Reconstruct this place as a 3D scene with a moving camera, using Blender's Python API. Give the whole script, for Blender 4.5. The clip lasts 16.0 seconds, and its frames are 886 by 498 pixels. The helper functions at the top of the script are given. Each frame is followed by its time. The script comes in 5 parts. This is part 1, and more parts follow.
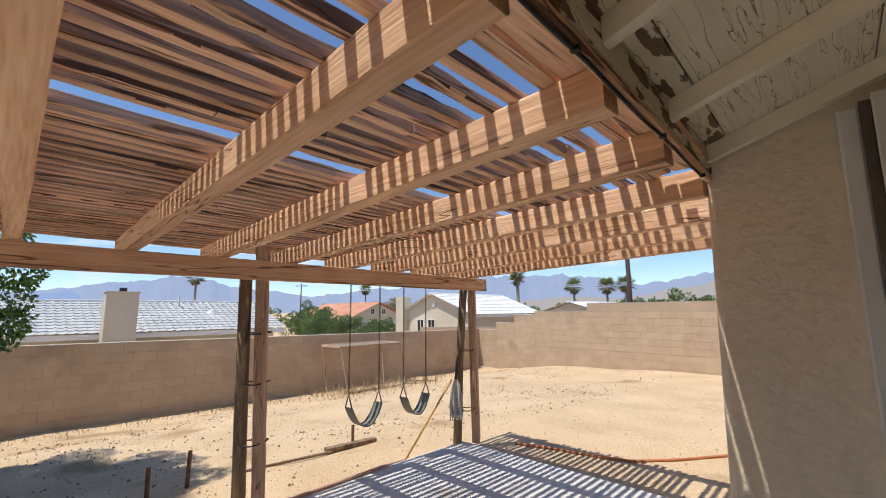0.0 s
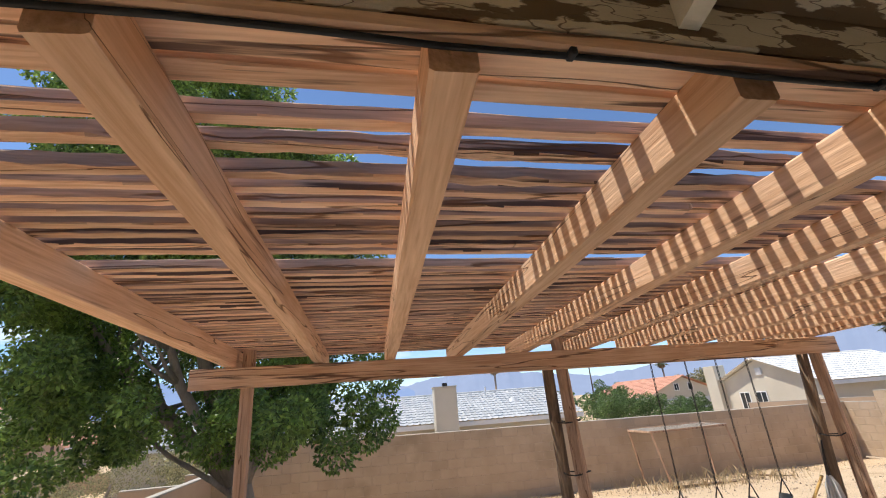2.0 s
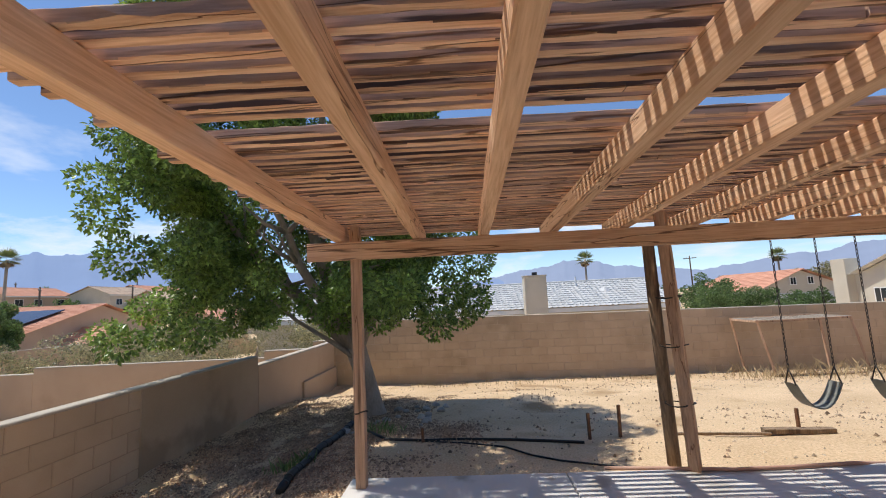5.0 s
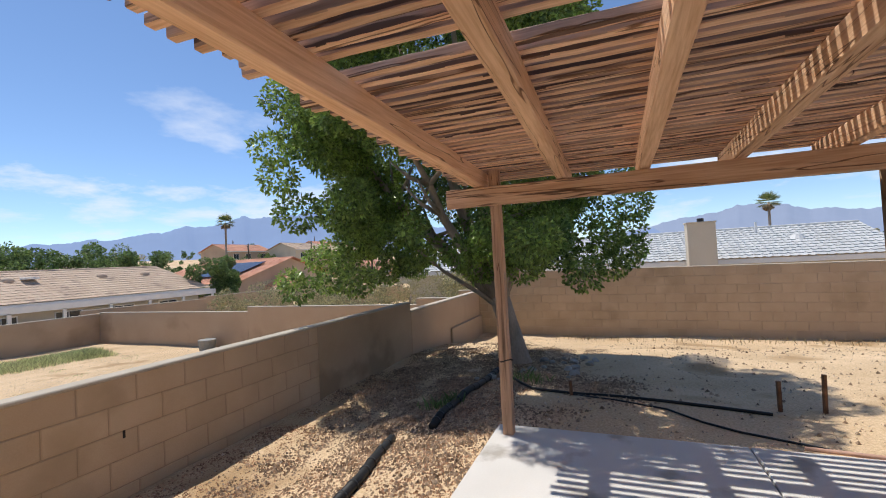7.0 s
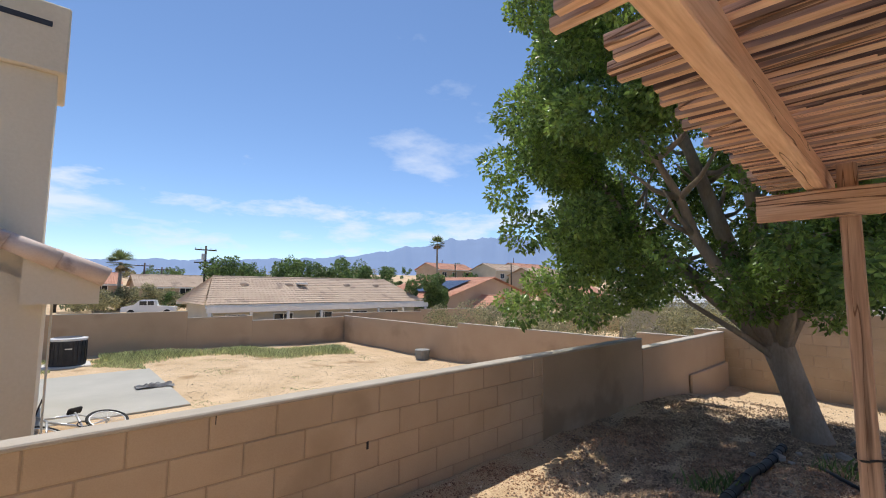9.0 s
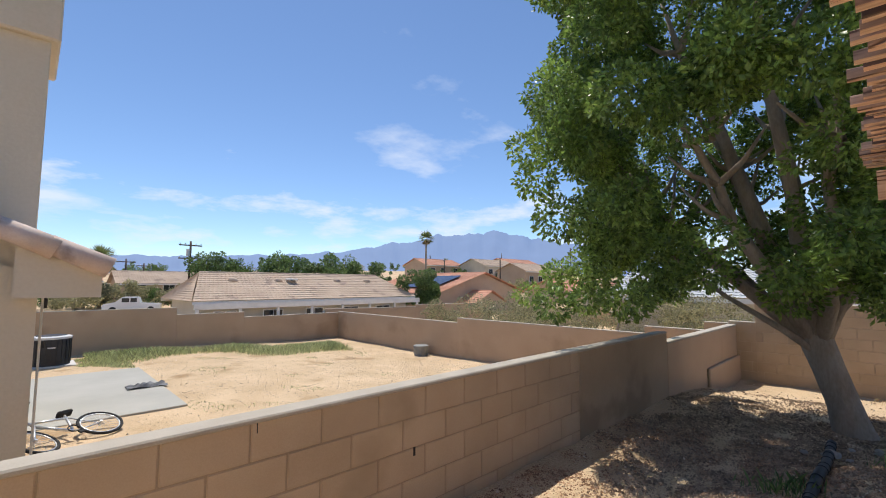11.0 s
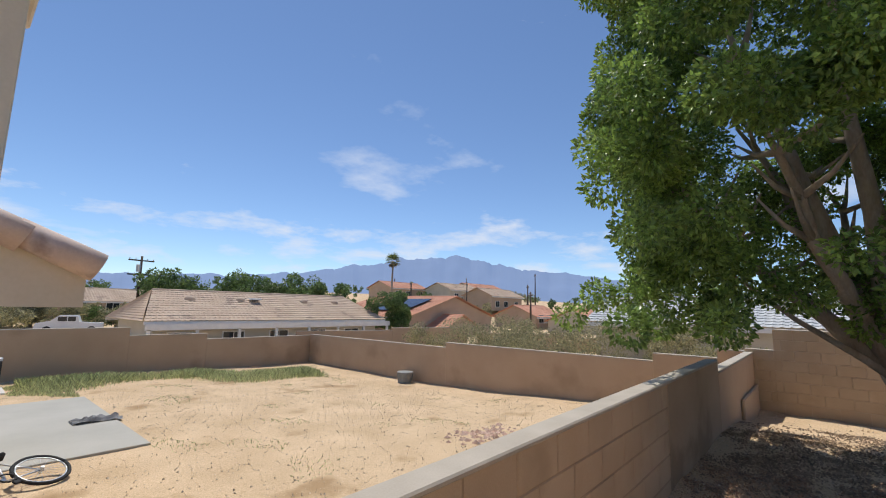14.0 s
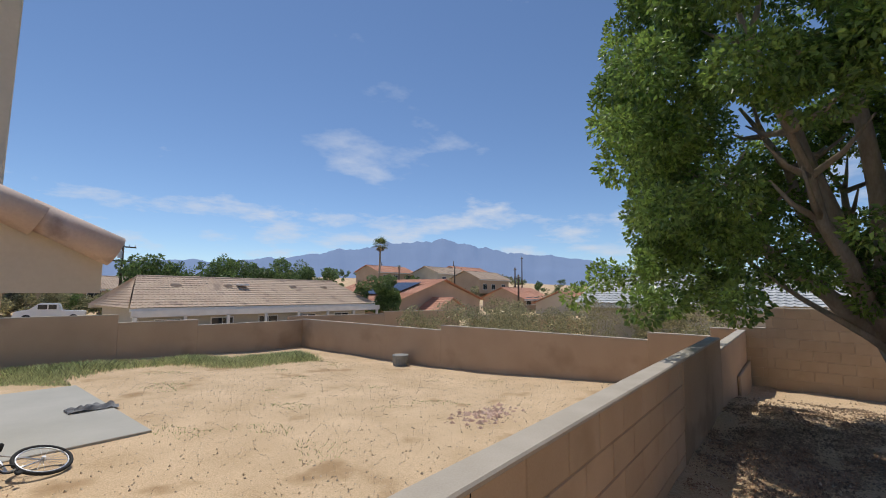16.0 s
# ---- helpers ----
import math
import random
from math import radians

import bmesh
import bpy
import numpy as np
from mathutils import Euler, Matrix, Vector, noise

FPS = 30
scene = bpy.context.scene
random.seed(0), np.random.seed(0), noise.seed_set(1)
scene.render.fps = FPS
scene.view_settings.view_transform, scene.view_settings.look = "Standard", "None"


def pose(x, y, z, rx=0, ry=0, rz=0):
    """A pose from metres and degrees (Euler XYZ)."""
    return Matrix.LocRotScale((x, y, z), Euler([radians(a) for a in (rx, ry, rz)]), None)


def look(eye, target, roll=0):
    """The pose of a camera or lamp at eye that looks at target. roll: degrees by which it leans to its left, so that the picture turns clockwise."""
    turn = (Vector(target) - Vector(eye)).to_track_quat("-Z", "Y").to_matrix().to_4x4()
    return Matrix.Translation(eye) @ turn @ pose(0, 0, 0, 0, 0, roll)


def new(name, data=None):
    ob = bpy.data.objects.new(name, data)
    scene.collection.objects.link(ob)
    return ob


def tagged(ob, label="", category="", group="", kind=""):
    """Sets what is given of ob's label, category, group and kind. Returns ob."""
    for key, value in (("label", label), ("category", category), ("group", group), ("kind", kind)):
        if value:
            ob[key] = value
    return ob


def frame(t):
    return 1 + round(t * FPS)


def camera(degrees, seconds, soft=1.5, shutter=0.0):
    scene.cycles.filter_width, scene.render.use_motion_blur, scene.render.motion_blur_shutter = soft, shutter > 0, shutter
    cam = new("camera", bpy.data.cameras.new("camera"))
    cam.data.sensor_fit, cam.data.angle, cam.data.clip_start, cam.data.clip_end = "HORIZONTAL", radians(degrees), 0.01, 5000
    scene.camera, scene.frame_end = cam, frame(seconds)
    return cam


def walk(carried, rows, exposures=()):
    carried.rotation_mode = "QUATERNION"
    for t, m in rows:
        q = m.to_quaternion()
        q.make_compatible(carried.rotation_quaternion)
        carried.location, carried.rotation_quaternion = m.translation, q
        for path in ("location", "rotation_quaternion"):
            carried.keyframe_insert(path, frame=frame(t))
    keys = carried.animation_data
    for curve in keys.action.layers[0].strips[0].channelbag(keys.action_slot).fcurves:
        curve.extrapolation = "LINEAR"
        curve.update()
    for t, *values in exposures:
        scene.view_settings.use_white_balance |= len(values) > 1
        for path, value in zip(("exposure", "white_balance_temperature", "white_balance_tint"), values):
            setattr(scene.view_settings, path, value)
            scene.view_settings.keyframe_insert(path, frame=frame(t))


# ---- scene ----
cam = camera(91.8, 16.0, soft=1.0)
EXPO = 0.45
PATH = [
    (0, (-1.02, -0.045, 1.636), (-2.416, 1.357, 1.925), -0.5),
    (0.5, (-0.975, -0.064, 1.628), (-2.559, 1.124, 1.908), -1.7),
    (1, (-0.927, -0.123, 1.63), (-2.719, 0.715, 1.927), -2.3),
    (1.5, (-0.908, -0.179, 1.643), (-2.794, 0.346, 2.052), -2.4),
    (2, (-0.879, -0.214, 1.683), (-2.73, 0.112, 2.367), -4.5),
    (2.5, (-0.852, -0.235, 1.701), (-2.662, -0.117, 2.543), -2.5),
    (3, (-0.85, -0.248, 1.709), (-2.642, -0.22, 2.597), -3.3),
    (3.5, (-0.869, -0.254, 1.677), (-2.71, -0.289, 2.456), -3.2),
    (4, (-0.883, -0.256, 1.598), (-2.818, -0.35, 2.095), -2.9),
    (4.2, (-0.901, -0.251, 1.577), (-2.856, -0.363, 1.982), -2.7),
    (6.3, (-1.008, -0.265, 1.518), (-2.998, -0.429, 1.627), -3.4),
    (6.5, (-1.05, -0.26, 1.51), (-3.016, -0.607, 1.626), -3.4),
    (7, (-1.154, -0.303, 1.495), (-3.009, -1.05, 1.546), -3.1),
    (7.5, (-1.338, -0.402, 1.468), (-3.025, -1.475, 1.534), -3.9),
    (8, (-1.467, -0.517, 1.524), (-2.917, -1.891, 1.623), -3.9),
    (8.5, (-1.499, -0.76, 1.504), (-2.847, -2.228, 1.665), 0.1),
    (9, (-1.427, -1.006, 1.52), (-2.766, -2.481, 1.699), 0.4),
    (9.2, (-1.393, -1.074, 1.511), (-2.729, -2.549, 1.706), -0.5),
    (11.5, (-1.286, -1.816, 1.444), (-2.676, -3.245, 1.599), 0.4),
    (12, (-1.368, -2.028, 1.404), (-2.753, -3.462, 1.561), 0.6),
    (12.5, (-1.346, -2.313, 1.361), (-2.803, -3.672, 1.536), 1.3),
    (13, (-1.267, -2.597, 1.365), (-2.761, -3.91, 1.574), 1.2),
    (13.5, (-1.219, -2.846, 1.367), (-2.717, -4.147, 1.619), 1.3),
    (14, (-1.161, -3.052, 1.368), (-2.658, -4.35, 1.641), 1.2),
    (14.5, (-1.085, -3.246, 1.367), (-2.583, -4.541, 1.648), 1.1),
    (15, (-1.014, -3.323, 1.344), (-2.519, -4.613, 1.613), 0.9),
    (15.5, (-1.011, -3.347, 1.345), (-2.529, -4.628, 1.582), 0.7),
    (16, (-1.005, -3.343, 1.35), (-2.551, -4.596, 1.548), 0.5),
]
walk(cam, [(t, look(eye, target, roll)) for t, eye, target, roll in PATH], exposures=[(0.0, EXPO + 0.1), (1.5, EXPO + 0.1), (2.6, EXPO + 0.42), (3.6, EXPO + 0.34), (4.2, EXPO + 0.18), (6.5, EXPO), (12.6, EXPO), (13.4, EXPO - 0.1), (14.2, EXPO - 0.25), (15.0, EXPO - 0.45), (16.0, EXPO - 0.45)])

# ---- light: high midday sun from beyond the side wall, blue sky with thin cloud ----
SUN = Vector((-0.15, -0.40, 1.0)).normalized()
elev = math.asin(SUN.z)
sun_data = bpy.data.lights.new("sun", "SUN")
sun_data.energy, sun_data.angle, sun_data.color = 3.25, radians(0.6), (1.0, 0.95, 0.87)
sun_ob = new("sun", sun_data)
sun_ob.rotation_euler = SUN.to_track_quat("Z", "Y").to_euler()


def make_world():
    w = bpy.data.worlds.new("sky")
    w.use_nodes = True
    n, l = w.node_tree.nodes, w.node_tree.links
    n.clear()
    sky = n.new("ShaderNodeTexSky")
    sky.sky_type, sky.sun_disc = "NISHITA", False
    sky.sun_elevation, sky.sun_rotation = elev, math.atan2(SUN.x, SUN.y)
    sky.air_density, sky.dust_density, sky.ozone_density = 0.8, 0.05, 5.0
    tc = n.new("ShaderNodeTexCoord")
    sep = n.new("ShaderNodeSeparateXYZ")
    l.new(tc.outputs["Generated"], sep.inputs[0])
    # flatten the dome into a cloud deck: direction divided by its height
    add = n.new("ShaderNodeMath")
    add.operation = "ADD"
    add.inputs[1].default_value = 0.12
    l.new(sep.outputs["Z"], add.inputs[0])
    div = n.new("ShaderNodeVectorMath")
    div.operation = "DIVIDE"
    comb = n.new("ShaderNodeCombineXYZ")
    for i in range(3):
        l.new(add.outputs[0], comb.inputs[i])
    l.new(tc.outputs["Generated"], div.inputs[0])
    l.new(comb.outputs[0], div.inputs[1])
    noi = n.new("ShaderNodeTexNoise")
    noi.inputs["Scale"].default_value, noi.inputs["Detail"].default_value = 0.9, 7.0
    noi.inputs["Roughness"].default_value = 0.55
    l.new(div.outputs[0], noi.inputs["Vector"])
    # clouds gather towards the horizon
    low = n.new("ShaderNodeMapRange")
    low.inputs["From Min"].default_value, low.inputs["From Max"].default_value = 0.02, 0.45
    low.inputs["To Min"].default_value, low.inputs["To Max"].default_value = 0.0, -0.06
    l.new(sep.outputs["Z"], low.inputs["Value"])
    total = n.new("ShaderNodeMath")
    total.operation = "ADD"
    l.new(noi.outputs["Fac"], total.inputs[0])
    l.new(low.outputs[0], total.inputs[1])
    ramp = n.new("ShaderNodeValToRGB")
    ramp.color_ramp.elements[0].position, ramp.color_ramp.elements[0].color = 0.555, (0, 0, 0, 1)
    ramp.color_ramp.elements[1].position, ramp.color_ramp.elements[1].color = 0.68, (0.75, 0.75, 0.75, 1)
    l.new(total.outputs[0], ramp.inputs[0])
    # a bank of small cumulus low over the mountains
    mp = n.new("ShaderNodeMapping")
    mp.inputs["Scale"].default_value = (5.0, 5.0, 16.0)
    mp.inputs["Location"].default_value = (2.3, 0.7, 0.4)
    l.new(tc.outputs["Generated"], mp.inputs["Vector"])
    cu = n.new("ShaderNodeTexNoise")
    cu.inputs["Scale"].default_value, cu.inputs["Detail"].default_value, cu.inputs["Roughness"].default_value = 1.0, 8.0, 0.6
    l.new(mp.outputs[0], cu.inputs["Vector"])
    band = n.new("ShaderNodeValToRGB")
    el = band.color_ramp.elements
    el[0].position, el[0].color = 0.015, (0.22, 0.22, 0.22, 1)
    el[1].position, el[1].color = 0.30, (0, 0, 0, 1)
    for p, g in ((0.085, 0.46), (0.165, 0.60), (0.20, 0.2)):
        q = el.new(p)
        q.color = (g, g, g, 1)
    l.new(sep.outputs["Z"], band.inputs[0])
    both = n.new("ShaderNodeMath")
    both.operation = "MULTIPLY_ADD"
    both.inputs[1].default_value = 0.42
    l.new(band.outputs["Color"], both.inputs[0])
    l.new(cu.outputs["Fac"], both.inputs[2])
    cr = n.new("ShaderNodeMapRange")
    cr.inputs["From Min"].default_value, cr.inputs["From Max"].default_value = 0.70, 0.86
    cr.inputs["To Max"].default_value = 0.85
    l.new(both.outputs[0], cr.inputs["Value"])
    mxm = n.new("ShaderNodeMath")
    mxm.operation = "MAXIMUM"
    l.new(ramp.outputs["Color"], mxm.inputs[0])
    l.new(cr.outputs[0], mxm.inputs[1])
    mix = n.new("ShaderNodeMix")
    mix.data_type = "RGBA"
    mix.inputs["B"].default_value = (5.4, 5.8, 6.6, 1)
    l.new(mxm.outputs[0], mix.inputs["Factor"])
    l.new(sky.outputs[0], mix.inputs["A"])
    bg = n.new("ShaderNodeBackground")
    bg.inputs["Strength"].default_value = 0.115
    l.new(mix.outputs["Result"], bg.inputs["Color"])
    out = n.new("ShaderNodeOutputWorld")
    l.new(bg.outputs[0], out.inputs[0])
    scene.world = w


make_world()


# ---- materials ----
def mat(name, c1, c2, scale=3.0, fine=60.0, rough=0.8, bump=0.3, stretch=(1, 1, 1), stain=None, stain_scale=1.2,
        stain_cut=0.58, tint=0.12, metal=0.0, island=False, stain_soft=0.1, contrast=0.17, bump_dist=0.004, fine_mix=0.35, spec=0.3, crack=None, crack_scale=0.8, crack_w=0.012, speck=0.0):
    """Two colours mixed by coarse and fine noise at world size, an optional stain, a random tint per object, and relief."""
    m = bpy.data.materials.new(name)
    m.use_nodes = True
    n, l = m.node_tree.nodes, m.node_tree.links
    b = n["Principled BSDF"]
    geo = n.new("ShaderNodeNewGeometry")
    mp = n.new("ShaderNodeMapping")
    mp.inputs["Scale"].default_value = stretch
    l.new(geo.outputs["Position"], mp.inputs["Vector"])
    na = n.new("ShaderNodeTexNoise")
    na.inputs["Scale"].default_value, na.inputs["Detail"].default_value = scale, 5
    nb = n.new("ShaderNodeTexNoise")
    nb.inputs["Scale"].default_value, nb.inputs["Detail"].default_value = fine, 4
    for q in (na, nb):
        l.new(mp.outputs[0], q.inputs["Vector"])
    fm = n.new("ShaderNodeMix")
    fm.inputs["Factor"].default_value = fine_mix
    l.new(na.outputs["Fac"], fm.inputs["A"])
    l.new(nb.outputs["Fac"], fm.inputs["B"])
    r = n.new("ShaderNodeMapRange")
    r.inputs["From Min"].default_value, r.inputs["From Max"].default_value = 0.5 - contrast, 0.5 + contrast
    l.new(fm.outputs["Result"], r.inputs["Value"])
    cm = n.new("ShaderNodeMix")
    cm.data_type = "RGBA"
    cm.inputs["A"].default_value, cm.inputs["B"].default_value = (*c1, 1), (*c2, 1)
    l.new(r.outputs[0], cm.inputs["Factor"])
    col = cm.outputs["Result"]
    if stain:
        ns = n.new("ShaderNodeTexNoise")
        ns.inputs["Scale"].default_value, ns.inputs["Detail"].default_value = stain_scale, 6
        l.new(mp.outputs[0], ns.inputs["Vector"])
        rs = n.new("ShaderNodeMapRange")
        rs.inputs["From Min"].default_value, rs.inputs["From Max"].default_value = stain_cut, stain_cut + stain_soft
        l.new(ns.outputs["Fac"], rs.inputs["Value"])
        sm = n.new("ShaderNodeMix")
        sm.data_type = "RGBA"
        sm.inputs["B"].default_value = (*stain, 1)
        l.new(rs.outputs[0], sm.inputs["Factor"])
        l.new(col, sm.inputs["A"])
        col = sm.outputs["Result"]
    hgt = fm.outputs["Result"]
    if crack:
        nc = n.new("ShaderNodeTexNoise")
        nc.inputs["Scale"].default_value, nc.inputs["Detail"].default_value, nc.inputs["Distortion"].default_value = crack_scale, 3, 0.1
        l.new(mp.outputs[0], nc.inputs["Vector"])
        sb = n.new("ShaderNodeMath")
        sb.operation = "SUBTRACT"
        sb.inputs[1].default_value = 0.5
        l.new(nc.outputs["Fac"], sb.inputs[0])
        ab = n.new("ShaderNodeMath")
        ab.operation = "ABSOLUTE"
        l.new(sb.outputs[0], ab.inputs[0])
        rc = n.new("ShaderNodeMapRange")
        rc.inputs["From Min"].default_value, rc.inputs["From Max"].default_value = crack_w * 0.3, crack_w
        rc.inputs["To Min"].default_value, rc.inputs["To Max"].default_value = 0.85, 0.0
        l.new(ab.outputs[0], rc.inputs["Value"])
        cmx = n.new("ShaderNodeMix")
        cmx.data_type = "RGBA"
        cmx.inputs["B"].default_value = (*crack, 1)
        l.new(rc.outputs[0], cmx.inputs["Factor"])
        l.new(col, cmx.inputs["A"])
        col = cmx.outputs["Result"]
        hs = n.new("ShaderNodeMath")
        hs.operation = "SUBTRACT"
        l.new(hgt, hs.inputs[0])
        l.new(rc.outputs[0], hs.inputs[1])
        hgt = hs.outputs[0]
    if speck:
        vo = n.new("ShaderNodeTexVoronoi")
        vo.inputs["Scale"].default_value = 38.0
        l.new(mp.outputs[0], vo.inputs["Vector"])
        vr = n.new("ShaderNodeMapRange")
        vr.inputs["From Min"].default_value, vr.inputs["From Max"].default_value = 0.06, 0.22
        vr.inputs["To Min"].default_value, vr.inputs["To Max"].default_value = 1 - speck, 1.0
        l.new(vo.outputs["Distance"], vr.inputs["Value"])
        vm = n.new("ShaderNodeMix")
        vm.data_type, vm.blend_type = "RGBA", "MULTIPLY"
        vm.inputs["Factor"].default_value = 1.0
        l.new(col, vm.inputs["A"])
        l.new(vr.outputs[0], vm.inputs["B"])
        col = vm.outputs["Result"]
    if tint:
        rnd = geo.outputs["Random Per Island"] if island else n.new("ShaderNodeObjectInfo").outputs["Random"]
        tr = n.new("ShaderNodeMapRange")
        tr.inputs["To Min"].default_value, tr.inputs["To Max"].default_value = 1 - tint, 1 + tint
        l.new(rnd, tr.inputs["Value"])
        hsv = n.new("ShaderNodeHueSaturation")
        l.new(tr.outputs[0], hsv.inputs["Value"])
        l.new(col, hsv.inputs["Color"])
        col = hsv.outputs[0]
    l.new(col, b.inputs["Base Color"])
    b.inputs["Roughness"].default_value, b.inputs["Metallic"].default_value = rough, metal
    b.inputs["Specular IOR Level"].default_value = spec
    if bump:
        bp = n.new("ShaderNodeBump")
        bp.inputs["Strength"].default_value, bp.inputs["Distance"].default_value = bump, bump_dist
        l.new(hgt, bp.inputs["Height"])
        l.new(bp.outputs[0], b.inputs["Normal"])
    return m


DIRT = mat("dirt", (0.46, 0.325, 0.19), (0.74, 0.56, 0.37), 0.9, 45, 0.95, 1.0, tint=0, speck=0.42, stain=(0.40, 0.27, 0.15), stain_scale=0.7, stain_cut=0.60, bump_dist=0.03, fine_mix=0.6, spec=0.1)
CONCRETE = mat("concrete", (0.56, 0.54, 0.51), (0.64, 0.62, 0.59), 1.5, 90, 0.85, 0.25, stain=(0.38, 0.35, 0.31), stain_scale=2.2, tint=0.03)
CONCRETE_OLD = mat("old_concrete", (0.38, 0.365, 0.32), (0.46, 0.44, 0.39), 1.0, 60, 0.9, 0.3, tint=0.03)
GREYC = mat("grey_cement", (0.20, 0.20, 0.19), (0.32, 0.32, 0.30), 5, 60, 0.9, 0.4, tint=0)
BLOCK = mat("tan_block", (0.45, 0.335, 0.225), (0.54, 0.41, 0.285), 2.0, 120, 0.92, 0.5, tint=0.05, spec=0.15, stain=(0.40, 0.30, 0.20), stain_scale=0.8, stain_cut=0.58)
BLOCK_STUFF = mat("tan_block_joined", (0.45, 0.335, 0.225), (0.54, 0.41, 0.285), 2.0, 120, 0.92, 0.5, tint=0.05, island=True, spec=0.15)
BLOCK_PALE = mat("pale_tan_block", (0.58, 0.44, 0.30), (0.68, 0.53, 0.37), 2.0, 120, 0.92, 0.5, tint=0.05, spec=0.15)
MORTAR_PALE = mat("pale_mortar", (0.46, 0.35, 0.25), (0.56, 0.44, 0.33), 4, 150, 0.95, 0.4, tint=0)
MORTAR = mat("mortar", (0.33, 0.245, 0.165), (0.41, 0.31, 0.215), 4, 150, 0.95, 0.4, tint=0)
PLASTERWALL = mat("tan_plastered_wall", (0.44, 0.315, 0.21), (0.52, 0.38, 0.26), 0.8, 60, 0.92, 0.3, tint=0.04, stain=(0.39, 0.275, 0.18), stain_scale=0.5)
CAP = mat("pale_mortar_cap", (0.40, 0.35, 0.285), (0.50, 0.445, 0.37), 4, 110, 0.9, 0.4, tint=0.05)
# dark brown with pale patches, for the side wall's middle stretch
CAPDARK = mat("patchy_dark_cap", (0.22, 0.17, 0.13), (0.34, 0.26, 0.19), 3, 90, 0.92, 0.5, stain=(0.55, 0.52, 0.47), stain_scale=3.0, stain_cut=0.62, tint=0.05)
STUCCO = mat("beige_stucco", (0.72, 0.60, 0.44), (0.80, 0.68, 0.52), 1.5, 28, 0.93, 1.0, tint=0.02, bump_dist=0.02, fine_mix=0.6, spec=0.15)
STUCCO_PALE = mat("pale_stucco", (0.60, 0.53, 0.41), (0.68, 0.61, 0.49), 0.6, 30, 0.93, 0.6, tint=0.03, bump_dist=0.01)
TAN_PAINT = mat("cream_painted_wood", (0.80, 0.72, 0.54), (0.86, 0.79, 0.62), 3, 50, 0.75, 0.3, stretch=(5, 1, 5), stain=(0.55, 0.47, 0.33), stain_scale=1.6, stain_cut=0.68, tint=0.05)
TAN_CRACKED = mat("cracked_cream_paint", (0.74, 0.65, 0.47), (0.84, 0.76, 0.58), 3, 60, 0.85, 0.6, stretch=(16, 1.3, 16), stain=(0.30, 0.22, 0.13), stain_scale=2.2, stain_cut=0.70, stain_soft=0.06, tint=0, crack=(0.26, 0.18, 0.10), crack_scale=1.6, crack_w=0.009)
TAN_PEEL = mat("peeling_cream_paint", (0.72, 0.63, 0.45), (0.82, 0.74, 0.56), 3, 60, 0.85, 0.7, stretch=(9, 2.2, 9), stain=(0.20, 0.135, 0.075), stain_scale=2.4, stain_cut=0.52, stain_soft=0.025, tint=0, crack=(0.24, 0.17, 0.10), crack_scale=1.6, crack_w=0.007)


def wood(name, c1, c2, axis, **kw):
    st = [9.0, 9.0, 9.0]
    st[axis] = 0.4
    return mat(name, c1, c2, 2.2, 9.0, 0.85, 0.9, stretch=st, tint=kw.pop("tint", 0.13), bump_dist=0.008, spec=0.15, fine_mix=0.5, contrast=kw.pop("contrast", 0.12), crack=(0.20, 0.10, 0.055), crack_w=kw.pop("crack_w", 0.0045), **kw)


REDWOOD_X = wood("stained_wood_x", (0.66, 0.385, 0.22), (0.86, 0.575, 0.365), 0, stain=(0.36, 0.20, 0.12), stain_scale=1.9, stain_cut=0.66, stain_soft=0.05)
REDWOOD_Y = wood("stained_wood_y", (0.63, 0.37, 0.225), (0.88, 0.60, 0.395), 1, stain=(0.17, 0.105, 0.075), stain_scale=2.3, stain_cut=0.60, stain_soft=0.05, tint=0.2, crack_w=0.009)
REDWOOD_Z = wood("stained_wood_z", (0.40, 0.25, 0.16), (0.60, 0.40, 0.27), 2, stain=(0.14, 0.09, 0.06), stain_scale=1.3, stain_cut=0.60)
# slat sides: weathering and their dimmer light, both in the colour
WORN_SHADED_Y = wood("weathered_shaded_wood_y", (0.40, 0.26, 0.185), (0.66, 0.45, 0.325), 1, stain=(0.14, 0.09, 0.07), stain_scale=2.0, stain_cut=0.55, stain_soft=0.05, tint=0.25, crack_w=0.010)
GREYWOOD = wood("grey_weathered_wood", (0.17, 0.12, 0.08), (0.32, 0.23, 0.15), 2, stain=(0.09, 0.06, 0.045), stain_scale=1.3)
BARK = mat("bark", (0.27, 0.22, 0.17), (0.44, 0.37, 0.30), 5, 40, 0.95, 0.8, stretch=(1, 1, 0.35), tint=0.05, bump_dist=0.02)


def leaf_mat(name, c1, c2):
    m = mat(name, c1, c2, 1.3, 25, 0.36, 0.0, tint=0.5, island=True, spec=0.5)
    b = m.node_tree.nodes["Principled BSDF"]
    b.inputs["Transmission Weight"].default_value = 0.0
    b.inputs["Subsurface Weight"].default_value = 0.0
    n, l = m.node_tree.nodes, m.node_tree.links
    tr = n.new("ShaderNodeBsdfTranslucent")
    l.new(b.inputs["Base Color"].links[0].from_socket, tr.inputs["Color"])
    ms = n.new("ShaderNodeMixShader")
    ms.inputs[0].default_value = 0.42
    l.new(b.outputs[0], ms.inputs[1])
    l.new(tr.outputs[0], ms.inputs[2])
    l.new(ms.outputs[0], n["Material Output"].inputs[0])
    return m


